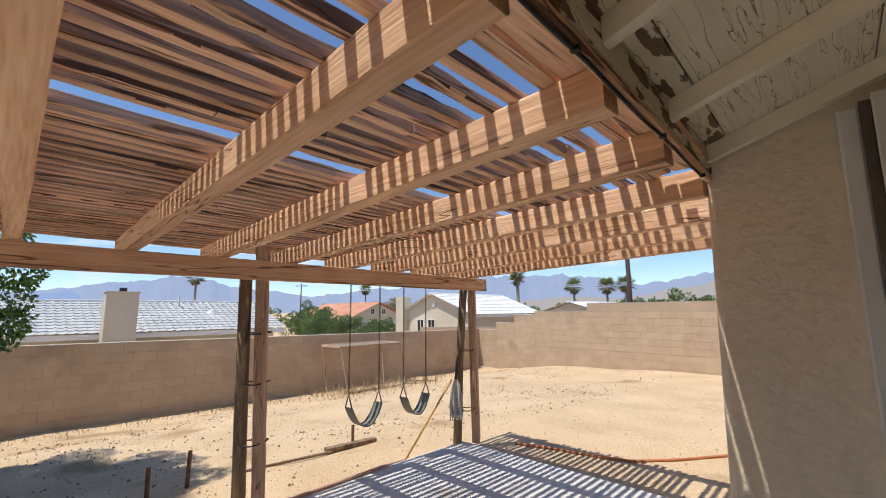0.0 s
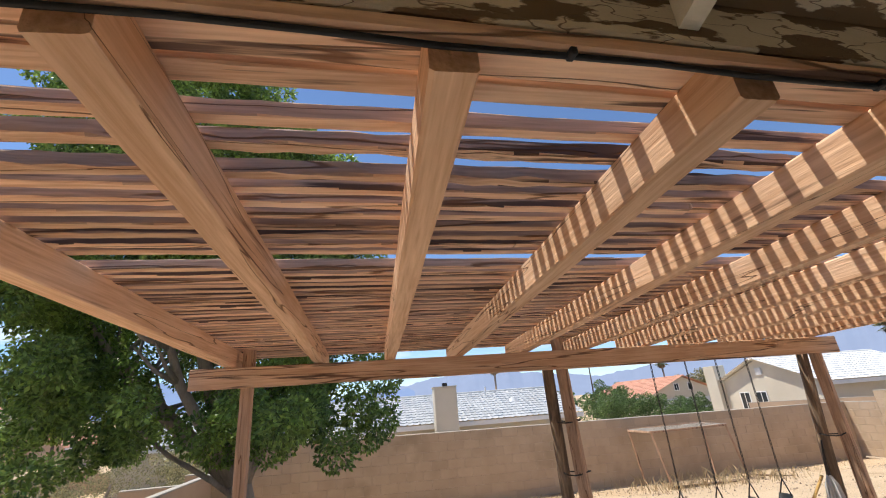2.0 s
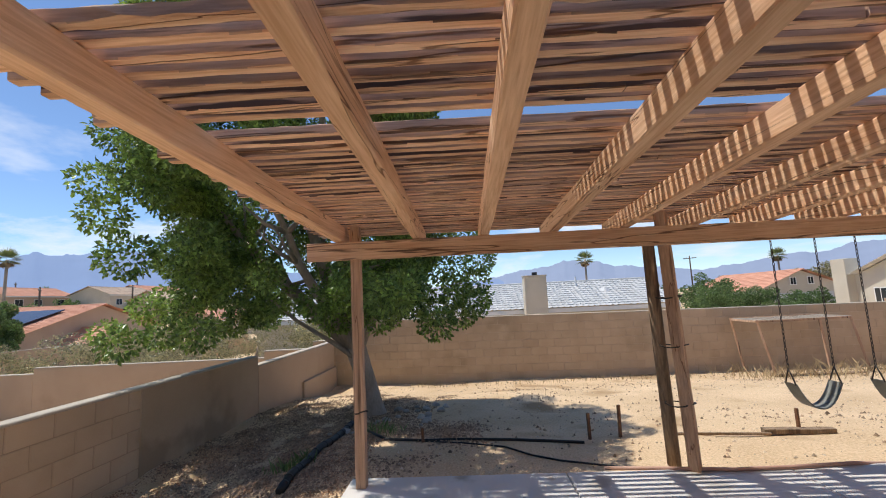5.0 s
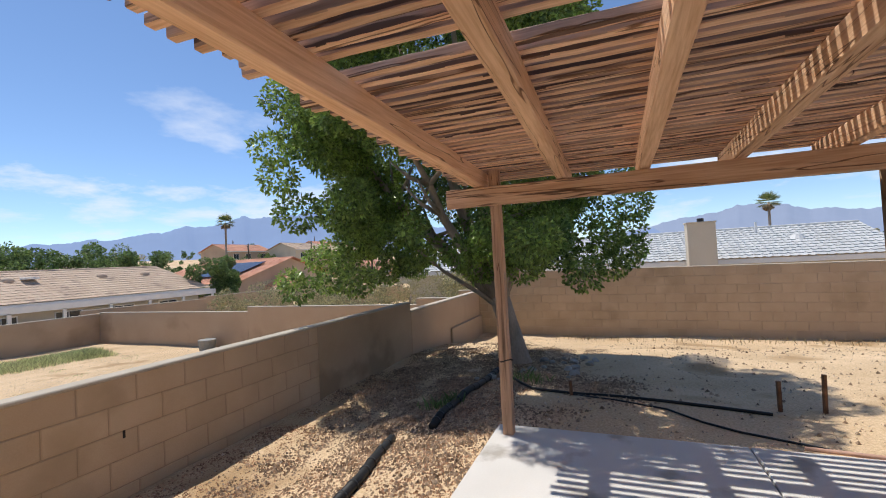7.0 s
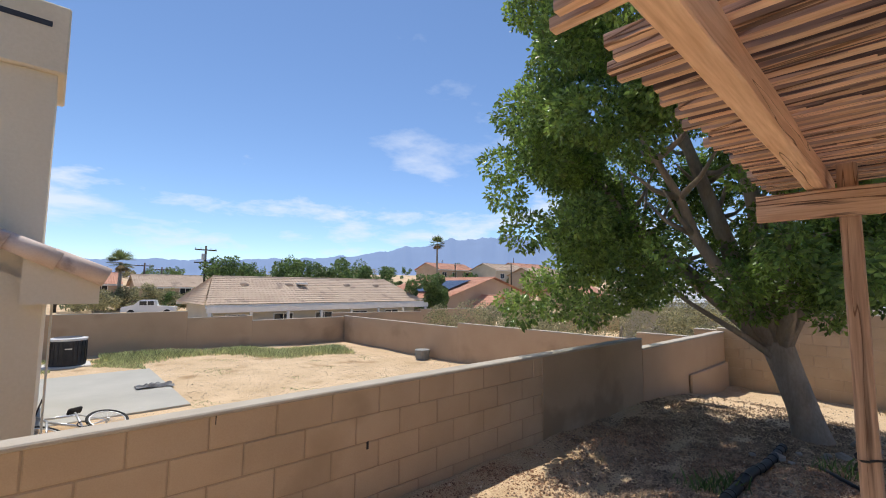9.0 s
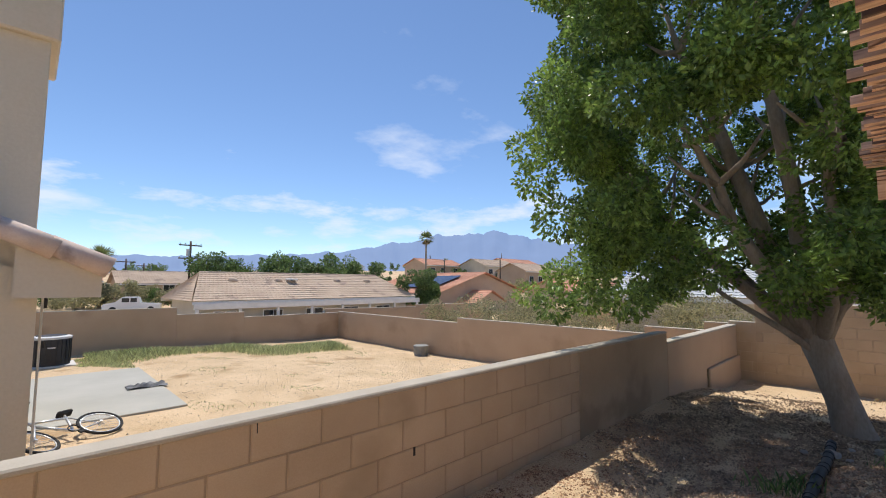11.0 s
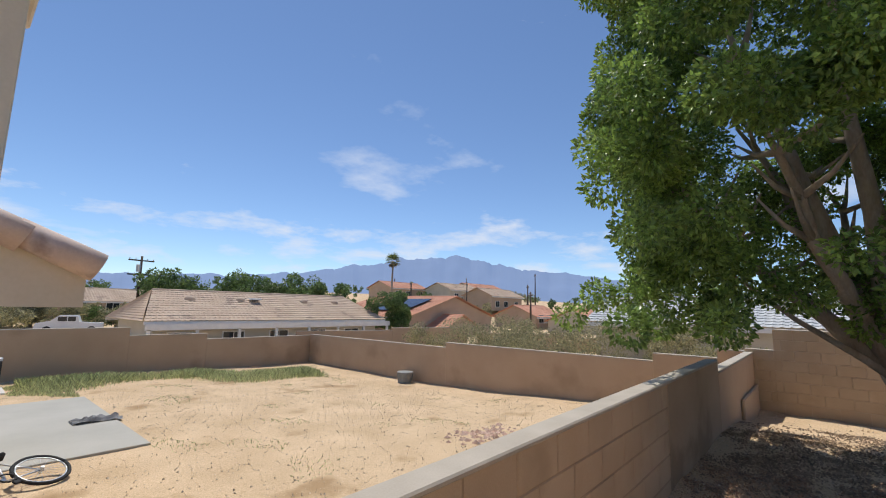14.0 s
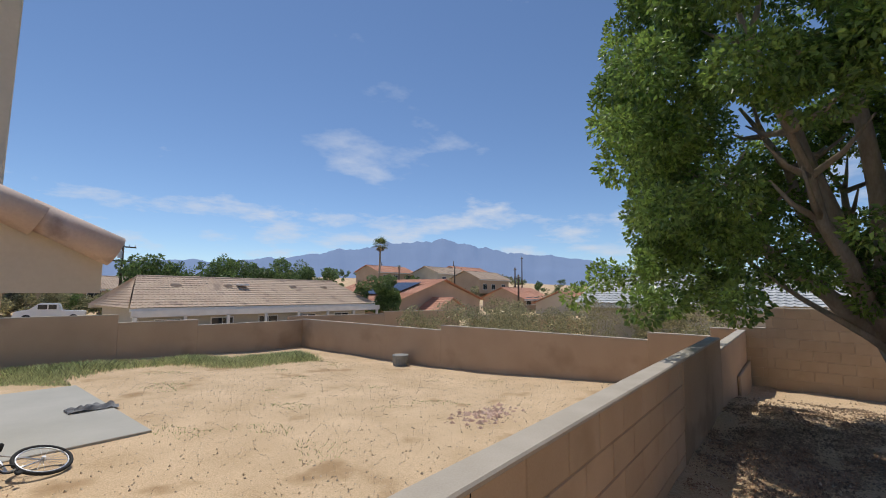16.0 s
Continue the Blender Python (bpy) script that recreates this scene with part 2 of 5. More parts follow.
LEAF = leaf_mat("ficus_leaf", (0.085, 0.155, 0.040), (0.33, 0.46, 0.10))
SAGE = leaf_mat("sage_leaf", (0.24, 0.235, 0.115), (0.42, 0.38, 0.21))
SHRUB = leaf_mat("shrub_leaf", (0.08, 0.14, 0.045), (0.19, 0.27, 0.085))
BLACK = mat("black_plastic", (0.012, 0.012, 0.013), (0.03, 0.03, 0.03), 6, 80, 0.55, 0.2, tint=0)
RUSTY = mat("rusty_steel", (0.12, 0.055, 0.03), (0.22, 0.12, 0.07), 12, 90, 0.8, 0.5, tint=0.1)


# ---- building helpers ----
def part(name, bm, material, parent, label="", smooth=False):
    """One mesh object from a bmesh, under a thing or a part; the mesh's coordinates are the parent's."""
    me = bpy.data.meshes.new(name)
    bm.normal_update()
    bm.to_mesh(me)
    bm.free()
    me.materials.append(material)
    if smooth:
        for p in me.polygons:
            p.use_smooth = True
    ob = new(name, me)
    if parent:
        ob.parent = parent
    if label:
        ob["label"] = label
    return ob


def empty(name, loc, label, category, group="", kind="", rz=0.0):
    e = new(name)
    e.empty_display_size = 0.1
    e.matrix_basis = pose(*loc, 0, 0, rz)
    return tagged(e, label, category, group, kind)


def box(bm, x0, y0, z0, x1, y1, z1, bevel=0.0, m=None):
    vs = bmesh.ops.create_cube(bm, size=1.0)["verts"]
    t = Matrix.Translation(((x0 + x1) / 2, (y0 + y1) / 2, (z0 + z1) / 2)) @ Matrix.Diagonal((abs(x1 - x0), abs(y1 - y0), abs(z1 - z0), 1))
    bmesh.ops.transform(bm, matrix=(m or Matrix()) @ t, verts=vs)
    if bevel:
        es = {e for v in vs for e in v.link_edges}
        bmesh.ops.bevel(bm, geom=list(es), offset=bevel, segments=1, affect="EDGES", profile=0.5)
    return vs


def boxbm(*a, **k):
    bm = bmesh.new()
    box(bm, *a, **k)
    return bm


def tube(bm, pts, radii, seg=8, cap=True):
    """A round tube along pts with a radius at each."""
    rings = []
    pts = [Vector(p) for p in pts]
    if not hasattr(radii, "__len__"):
        radii = [radii] * len(pts)
    ref = None
    for i, p in enumerate(pts):
        d = (pts[min(i + 1, len(pts) - 1)] - pts[max(i - 1, 0)]).normalized()
        if ref is None:
            ref = Vector((1, 0, 0)) if abs(d.x) < 0.8 else Vector((0, 1, 0))
        u = (ref - d * ref.dot(d)).normalized()
        v = d.cross(u)
        ref = u
        rings.append([bm.verts.new(p + (u * math.cos(a) + v * math.sin(a)) * radii[i]) for a in [k * 2 * math.pi / seg for k in range(seg)]])
    for a, b in zip(rings, rings[1:]):
        for k in range(seg):
            bm.faces.new((a[k], a[(k + 1) % seg], b[(k + 1) % seg], b[k]))
    if cap:
        bm.faces.new(rings[0][::-1])
        bm.faces.new(rings[-1])
    return bm


def tubebm(pts, radii, seg=8):
    return tube(bmesh.new(), pts, radii, seg)


def plank(axis, p0, p1, w, h, seed, wobble=0.003, bevel=0.004, cuts=8):
    """A worn timber from p0 to p1 (w across, h high), with uneven edges."""
    bm = bmesh.new()
    p0, p1 = Vector(p0), Vector(p1)
    d = (p1 - p0).normalized()
    side = Vector((0, 0, 1)).cross(d)
    side = side.normalized() if side.length > 0.01 else Vector((1, 0, 0))
    up = d.cross(side)
    b = bevel
    prof = [(-w / 2 + b, -h / 2), (w / 2 - b, -h / 2), (w / 2, -h / 2 + b), (w / 2, h / 2 - b), (w / 2 - b, h / 2), (-w / 2 + b, h / 2), (-w / 2, h / 2 - b), (-w / 2, -h / 2 + b)]
    rings = []
    for i in range(cuts + 1):
        c = p0.lerp(p1, i / cuts)
        ring = []
        for k, (a, e) in enumerate(prof):
            q = Vector((seed * 7.3, i * 1.7, k * 3.1))
            ring.append(bm.verts.new(c + side * (a + wobble * noise.noise(q)) + up * (e + wobble * noise.noise(q + Vector((40, 3, 9))))))
        rings.append(ring)
    for a, c in zip(rings, rings[1:]):
        for k in range(8):
            bm.faces.new((a[k], a[(k + 1) % 8], c[(k + 1) % 8], c[k]))
    bm.faces.new(rings[0][::-1])
    bm.faces.new(rings[-1])
    return bm


def mesh_from(name, verts, faces, material, parent=None, label="", smooth=False):
    me = bpy.data.meshes.new(name)
    me.from_pydata(verts, [], faces)
    me.materials.append(material)
    if smooth:
        for p in me.polygons:
            p.use_smooth = True
    ob = new(name, me)
    if parent:
        ob.parent = parent
    if label:
        ob["label"] = label
    return ob


# ---- ground: one sheet, from the yard to the horizon ----
def smooth01(a, b, v):
    t = min(1, max(0, (v - a) / (b - a)))
    return t * t * (3 - 2 * t)


def ground_z(x, y):
    if x > -13.79 and -4.33 < y < 15.04:
        # own yard: falls gently from the slab to the walls
        z = -0.07
        z -= 0.30 * smooth01(-1.5, -3.2, y)
        z -= 0.33 * smooth01(-5.2, -9.0, x) * (1 - 0.9 * smooth01(-1.5, -3.2, y))
        z -= 0.42 * smooth01(-9.0, -13.5, x)
        z -= 0.22 * smooth01(5.5, 13.0, y) * (1 - smooth01(-5.2, -9.0, x))
        z += 0.05 * noise.noise(Vector((x * 0.6, y * 0.6, 0))) * smooth01(-5.0, -6.5, x) + 0.025 * noise.noise(Vector((x * 2.1, y * 2.1, 5))) * (smooth01(-5.0, -5.6, x) + smooth01(-1.45, -1.9, y))
        return z
    if -14.1 < x and -23.4 < y <= -4.33:
        # lower yard next door
        return -1.21 - 0.10 * smooth01(-6, -12, y) - 0.26 * smooth01(-5, -13, x) * smooth01(-7, -15, y) + 0.04 * noise.noise(Vector((x * 0.5, y * 0.5, 9)))
    far = math.hypot(x + 5, y + 5)
    z = -1.3 - 0.6 * smooth01(18, 60, far)
    # the land rises again to the far hillside
    z += 8.0 * smooth01(62, 135, far) * (0.75 + 0.45 * noise.noise(Vector((x * 0.012, y * 0.012, 2)))) * smooth01(0, -70, y)
    z += 2.5 * smooth01(70, 200, far) * smooth01(-30, 20, y)
    return z


def grid_lines(lo, hi, fine_lo, fine_hi, step, extra):
    v = list(np.arange(fine_lo, fine_hi + 1e-6, step)) + list(extra)
    d, p = step, fine_lo
    while p > lo:
        d *= 1.25
        p -= d
        v.append(p)
    d, p = step, fine_hi
    while p < hi:
        d *= 1.25
        p += d
        v.append(p)
    return sorted(set(round(float(q), 4) for q in v))


def make_ground():
    xs = grid_lines(-4600, 4600, -14.25, 2.0, 0.25, (-13.74, -13.84, -14.06, -14.16))
    ys = grid_lines(-4600, 4600, -23.5, 15.0, 0.25, (-4.30, -4.37, 15.0, 15.1, -23.36, -23.46))
    verts = [(x, y, ground_z(x, y)) for y in ys for x in xs]
    w = len(xs)
    faces = [(j * w + i, j * w + i + 1, (j + 1) * w + i + 1, (j + 1) * w + i) for j in range(len(ys) - 1) for i in range(w - 1)]
    return tagged(mesh_from("ground", verts, faces, DIRT, smooth=True), "dry sandy desert soil with stones and tyre-worn dust", "ground", kind="structure")


make_ground()


# ---- block walls ----
BL, BH = 0.4552, 0.2276
JOINT = 0.008
unit_blocks = {}


def block_mesh(length, depth, height, material, key):
    k = (round(length, 3), round(depth, 3), round(height, 3), key)
    if k not in unit_blocks:
        bm = boxbm(0, -depth / 2, 0, length, depth / 2, height, bevel=0.006)
        me = bpy.data.meshes.new("block")
        bm.to_mesh(me)
        bm.free()
        me.materials.append(material)
        unit_blocks[k] = me
    return unit_blocks[k]


def block_wall(name, start, yaw, length, top, base, thick, label, cap=None, cap_h=0.035, slope=0.0, phase=0.0, limit=300, cap_over=0.012, near=None, material=None, mortar=None):
    """A wall of blocks that runs from start along its own x. top(s): its height at s metres along it. slope: fall of the courses per metre."""
    e = empty(name, (start[0], start[1], 0), label, "wall", kind="structure", rz=yaw)
    shear = Matrix(((1, 0, 0, 0), (0, 1, 0, 0), (slope, 0, 1, 0), (0, 0, 0, 1)))
    core = bmesh.new()
    steps = [0.0]
    s = 0.0
    while s < length - 1e-6:
        s2 = s + 0.05
        while s2 < length and abs(top(s2) - top(s + 0.01)) < 0.02:
            s2 += 0.05
        s2 = min(s2, length)
        box(core, s, -thick / 2 + 0.007, base, s2, thick / 2 - 0.007, top(s + 0.01) - 0.004)
        steps.append(s2)
        s = s2
    bmesh.ops.transform(core, matrix=shear, verts=core.verts)
    part("mortar_core", core, mortar or MORTAR, e)
    joined = []
    count = 0
    for a, b in zip(steps, steps[1:]):
        t = top(a + 0.01)
        courses = int((t - base) / BH) + 1
        for c in range(courses):
            z1 = t - c * BH
            z0 = z1 - BH + JOINT
            off = phase + (0.5 * BL if c % 2 else 0.0)
            k = math.floor((a - off) / BL)
            while off + k * BL < b - 0.02:
                x0, x1 = max(a, off + k * BL), min(b, off + (k + 1) * BL - JOINT)
                k += 1
                if x1 - x0 < 0.03:
                    continue
                if count < limit and (near is None or near(x0, c)):
                    ob = new("block", block_mesh(x1 - x0, thick, z1 - z0, material(x0) if material else BLOCK, name + (material(x0).name if material else "")))
                    ob.parent = e
                    ob.matrix_basis = shear @ Matrix.Translation((x0, 0.0015 * random.uniform(-1, 1), z0))
                    count += 1
                else:
                    joined.append((x0, x1, z0, z1))
        if cap:
            cb = boxbm(a, -thick / 2 - cap_over, t - 0.003, b, thick / 2 + cap_over, t + cap_h, bevel=0.01)
            bmesh.ops.transform(cb, matrix=shear, verts=cb.verts)
            part("cap", cb, cap(a, b) if callable(cap) else cap, e)
    if joined:
        v, f = [], []
        for x0, x1, z0, z1 in joined:
            i = len(v)
            h = thick / 2
            v += [(x, y, z + slope * x) for x in (x0, x1) for y in (-h, h) for z in (z0, z1)]
            f += [tuple(i + q for q in face) for face in ((0, 1, 3, 2), (4, 6, 7, 5), (0, 4, 5, 1), (2, 3, 7, 6), (1, 5, 7, 3), (0, 2, 6, 4))]
        ob = mesh_from("blocks", v, f, BLOCK_STUFF, e)
        ob["kind"] = "stuff"
    return e


# side wall between the yards: runs along -x at y -4.345
def side_top(s):
    x = 3.0 - s
    return 0.641 if x > -5.65 else (0.655 if x > -9.04 else 0.47)


block_wall("wall_side", (3.0, -4.345, 0), 180, 17.0, side_top, -1.25, 0.145, "tan concrete block wall with a pale mortar cap", phase=4.828 - 11 * BL,
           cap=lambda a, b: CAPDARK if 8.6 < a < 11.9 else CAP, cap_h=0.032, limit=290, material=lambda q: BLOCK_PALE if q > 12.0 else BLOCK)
# a little darker than the blocks, with darker blotches
MOTTLED_COAT = mat("mottled_brown_plaster", (0.40, 0.30, 0.20), (0.49, 0.37, 0.255), 1.2, 70, 0.95, 0.5, tint=0, stain=(0.33, 0.245, 0.165), stain_scale=1.1, stain_cut=0.52, spec=0.1)
coat = empty("wall_side_coat", (0, 0, 0), "smeared plaster coat over the far stretch of the block wall", "wall", kind="structure")
part("plaster_coat", boxbm(-9.035, -4.43, -1.4, -6.1, -4.262, 0.652, bevel=0.01), MOTTLED_COAT, coat, "brown weather-stained plaster")
part("plaster_coat", boxbm(-13.69, -4.43, -1.4, -9.043, -4.262, 0.467, bevel=0.01), PLASTERWALL, coat, "tan plaster")
part("footing_ledge", boxbm(-13.69, -4.262, -1.0, -11.2, -4.20, -0.22, bevel=0.02), PLASTERWALL, coat, "low plastered ledge at the wall's foot")
# back wall along +y at x -13.78
block_wall("wall_back", (-13.78, -4.42, 0), 90, 19.4, lambda s: 0.56 if s < 0.52 else 1.035, -1.1, 0.16, "tan concrete block wall in the shade", cap=CAP, cap_h=0.02, cap_over=0.004, slope=-0.010, limit=298, mortar=MORTAR_PALE)
# wall on the far side, along +x at y 14.98
block_wall("wall_far", (-13.7, 14.98, 0), 0, 20.0, lambda s: 0.83 if s < 1.0 else (1.15 if s < 1.95 else (1.48 if s < 2.9 else 1.64)), -0.7, 0.16, "sunlit tan concrete block wall stepping up", cap=CAP, cap_h=0.02, cap_over=0.004, slope=-0.008, limit=298, mortar=MORTAR_PALE)


def plain_wall(name, p0, p1, steps, base, label, thick=0.16):
    """A plastered wall from p0 to p1; steps: (fraction where it ends, top)."""
    d = Vector((p1[0] - p0[0], p1[1] - p0[1], 0))
    e = empty(name, (p0[0], p0[1], 0), label, "wall", kind="structure", rz=math.degrees(math.atan2(d.y, d.x)))
    a = 0.0
    for f, t in steps:
        b = f * d.length
        part("wall_panel", boxbm(a, -thick / 2, base, b, thick / 2, t, bevel=0.008), PLASTERWALL, e)
        part("cap", boxbm(a, -thick / 2 - 0.005, t, b, thick / 2 + 0.005, t + 0.03, bevel=0.006), CAP, e)
        a = b
    return e


plain_wall("wall_next_yard_end", (6.0, -23.4), (-14.1, -23.4), ((0.6015, 0.35), (0.743, 0.04), (1.0, -0.20)), -2.0, "tan plastered garden wall with a pale cap")
plain_wall("wall_next_yard_side", (-14.1, -23.3), (-14.1, -4.43), ((0.495, -0.15), (0.888, 0.04), (0.968, 0.25), (1.0, 0.47)), -2.0, "tan plastered garden wall with a pale stepped cap")

# ---- patio slab ----
slab = empty("patio_slab", (0, 0, 0), "pale grey poured concrete patio slab with a cracked joint", "patio", kind="structure")
for y0, y1 in ((-1.37, 0.515), (0.525, 2.36), (2.37, 4.22)):
    part("slab_panel", boxbm(-4.93, y0, -0.14, 0.5, y1, 0.0, bevel=0.008), CONCRETE, slab)

# ---- pergola over the patio ----
PERG = empty("pergola", (0, 0, 0), "weathered reddish-brown stained timber pergola with close slats", "pergola")


def under(x, y):
    """Underside of the joists: the roof falls from the house to the beam and sags a little at its far end."""
    return 2.105 + 0.031 * (x + 4.64) - 0.007 * (y + 1.65)


for i in range(10):
    y = -0.072 + 0.605 * (i - 2) - (0.085 if i == 0 else 0)
    n_ = y + (0.0, 0.035, 0.0, 0.0, -0.04, -0.07, -0.05, -0.03, -0.02, 0.0)[i]
    part("joist", plank(0, (-1.422 - 0.048 * (y + 0.2), n_, under(-1.385, y) + 0.069), (-5.16, y, under(-5.16, y) + 0.069), 0.088, 0.138, i, 0.006, 0.007, 14), REDWOOD_X, PERG)
part("beam", plank(1, (-4.663, -1.65, 2.012), (-4.63, 4.36, 1.975), 0.046, 0.16, 77, 0.006, 0.005, 16), REDWOOD_Y, PERG)
part("beam", plank(1, (-4.86, 0.9, 2.01), (-4.86, 4.20, 1.985), 0.040, 0.14, 79, 0.006, 0.005, 12), GREYWOOD, PERG, "dark weathered rear beam")
part("post", plank(2, (-4.745, -1.235, 0.0), (-4.735, -1.235, 2.235), 0.088, 0.088, 81, 0.006, 0.008, 10), REDWOOD_Z, PERG)
part("post", plank(2, (-4.89, 1.60, 0.0), (-4.735, 1.47, 2.215), 0.092, 0.09, 82, 0.007, 0.008, 10), REDWOOD_Z, PERG)
part("post", plank(2, (-4.78, 4.30, 0.0), (-4.735, 4.20, 2.195), 0.088, 0.088, 83, 0.007, 0.008, 10), REDWOOD_Z, PERG)
part("pole", tubebm([(-5.08, 1.51, -0.02), (-4.94, 1.43, 1.0), (-4.77, 1.35, 2.07)], [0.058, 0.054, 0.05], 10), GREYWOOD, PERG, "dark round weathered pole", smooth=True)
part("pole", tubebm([(-4.93, 4.11, -0.02), (-4.87, 4.10, 1.0), (-4.77, 4.10, 2.05)], [0.055, 0.052, 0.048], 10), GREYWOOD, PERG, "dark round weathered pole", smooth=True)
random.seed(4)
ROOF_Y0, ROOF_Y1 = -1.64, 4.20
for x, w in ((-1.49, 0.165), (-1.615, 0.062)):
    # the boards beside the eave follow the house, which stands a little askew
    part("board", plank(1, (x + 0.05, ROOF_Y0, under(x, ROOF_Y0) + 0.158), (x - 0.085, 2.22, under(x, 2.22) + 0.158), w, 0.04, x, 0.004, 0.004, 20), REDWOOD_Y, PERG, "wide flat board beside the eave")
# added board: keeps a sun streak off the wing wall
part("board", plank(1, (-1.76, 1.72, under(-1.76, 1.72) + 0.156), (-1.77, 2.85, under(-1.76, 2.85) + 0.156), 0.06, 0.035, 9, 0.004, 0.004, 10), REDWOOD_Y, PERG, "short filler board beside the eave")
# two slats are missing, and one near the eave
SLATS = [-1.757, -1.853] + [-1.99 - 0.0841 * k for k in range(8)]
x = -2.765
while x > -5.22:
    SLATS.append(x + random.uniform(-0.005, 0.005))
    x -= 0.079
for k, x in enumerate(SLATS):
    y0, y1 = ROOF_Y0 - random.uniform(0.0, 0.08), ROOF_Y1 + random.uniform(0.0, 0.07)
    split = random.uniform(0.2, 3.4)
    a, b = random.uniform(-0.006, 0.006), random.uniform(-0.006, 0.006)
    # those near the house run askew with its eave
    sk = -0.03 * min(1.0, max(0.0, (x + 5.2) / 2.6))
    x0, xm, x1 = (x + sk * (y + 0.25) for y in (y0, split, y1))
    zs = [under(x, y) + 0.160 + random.uniform(-0.003, 0.004) for y in (y0, split, split, y1)]
    worn = 0.009 if k in (1, 2) else 0.004
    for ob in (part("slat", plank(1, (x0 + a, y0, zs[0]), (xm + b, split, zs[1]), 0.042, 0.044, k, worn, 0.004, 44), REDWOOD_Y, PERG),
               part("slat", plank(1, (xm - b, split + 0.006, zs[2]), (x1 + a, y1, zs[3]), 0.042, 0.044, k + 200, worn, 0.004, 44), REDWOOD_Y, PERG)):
        # stain lasts on undersides; sides' and tops' darker colour holds weathering and shade
        ob.data.materials.append(WORN_SHADED_Y)
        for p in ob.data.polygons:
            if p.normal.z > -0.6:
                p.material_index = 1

# ---- own house: eave, wing wall, back wall ----
EAVE = empty("house_eave", (-0.093, 0.063, 0.166), "cream painted open eave with exposed rafters and peeling paint", "roof", kind="structure", rz=2.75)
RISE = 0.33


def eave_z(x):
    return 2.215 + RISE * (x + 1.30)


def sloped(bm, x0, x1, y0, y1, lo, hi):
    """A slab that follows the roof's slope between x0 and x1, from lo to hi above the sheathing line."""
    v = [bm.verts.new((x, y, eave_z(x) + h)) for x in (x0, x1) for y in (y0, y1) for h in (lo, hi)]
    for f in ((0, 1, 3, 2), (4, 6, 7, 5), (0, 4, 5, 1), (2, 3, 7, 6), (1, 5, 7, 3), (0, 2, 6, 4)):
        bm.faces.new([v[i] for i in f])
    return bm


EY0, EY1 = -1.9, 2.27
for i, (x0, x1) in enumerate(((-1.30, -1.215), (-1.215, -0.72), (-0.72, -0.2), (-0.2, 0.3))):
    part("sheathing", sloped(bmesh.new(), x0, x1 - 0.006, EY0, EY1, 0.0, 0.02), (TAN_PEEL, TAN_CRACKED, TAN_PAINT, TAN_PAINT)[i], EAVE)
for i in range(-2, 5):
    y = -0.225 + 0.6 * i
    part("rafter", sloped(bmesh.new(), -1.30, 0.2, y - 0.022, y + 0.022, -0.075, -0.002), TAN_PAINT, EAVE)
part("fascia", boxbm(-1.34, EY0, 2.11, -1.302, EY1, 2.26, bevel=0.005), TAN_PEEL, EAVE, "peeling fascia board")
part("fascia_trim", boxbm(-1.335, EY0, 2.072, -1.305, EY1, 2.108, bevel=0.006), REDWOOD_Y, EAVE)
part("roof_deck", sloped(bmesh.new(), -1.36, 3.2, EY0 - 0.05, EY1 + 0.05, 0.06, 0.12), PLASTERWALL, EAVE)
part("roof_cable", tubebm([(-1.318, EY0 + 0.2 * i, 2.064 + 0.004 * math.sin(i * 1.9)) for i in range(21)], 0.006, 6), BLACK, EAVE, "thin black cable along the fascia", smooth=True)
for y in (-0.83, 0.13, 0.82, 1.5, 2.1):
    part("cable_clip", boxbm(-1.326, y - 0.007, 2.058, -1.302, y + 0.007, 2.074, bevel=0.003), BLACK, EAVE)

wing = empty("wing_wall", (0, 0, 0), "rough beige stucco wing wall of the house", "wall", kind="structure")


def wing_bm():
    bm = bmesh.new()
    rows = []
    for k in range(15):
        z = -0.1 + 2.9 * k / 14
        f = 0.045 * max(0, 1 - z / 2.2) ** 1.1
        x0 = -1.545 - f
        r = 0.035
        ring = [(-0.58, 2.30), (x0 + r, 2.30), (x0 + 0.01, 2.31), (x0, 2.30 + r), (x0, 2.52), (-0.58, 2.52)]
        rows.append([bm.verts.new((x, y, min(z, eave_z(x + 0.2) + 0.162) if k == 14 else min(z, 2.2))) for x, y in ring])
    for a, b in zip(rows, rows[1:]):
        for i in range(6):
            bm.faces.new((a[i], b[i], b[(i + 1) % 6], a[(i + 1) % 6]))
    bm.faces.new(rows[-1][::-1])
    return bm


part("wall_panel", wing_bm(), STUCCO, wing)
wh = empty("wall_house", (0, 0, 0), "beige stucco house wall with a sliding door", "wall", kind="structure")
for y0, y1, z0, z1 in ((-1.9, -1.5, -0.4, 2.6), (1.6, 2.31, -0.1, 2.6), (-1.5, 1.6, 2.08, 2.6)):
    part("wall_panel", boxbm(-0.58, y0, z0, -0.42, y1, z1), STUCCO, wh)
part("wall_panel", boxbm(-0.42, -1.9, -0.4, 3.1, -1.75, 2.6), STUCCO, wh)
part("wall_panel", boxbm(-0.58, 2.52, -0.4, -0.42, 15.0, 2.9), STUCCO, wh)
part("wall_panel", boxbm(3.0, -1.9, -0.4, 3.15, 15.0, 3.0), STUCCO, wh)


def glass():
    m = bpy.data.materials.new("window_glass")
    m.use_nodes = True
    b = m.node_tree.nodes["Principled BSDF"]
    b.inputs["Base Color"].default_value = (0.03, 0.035, 0.04, 1)
    b.inputs["Roughness"].default_value = 0.05
    return m


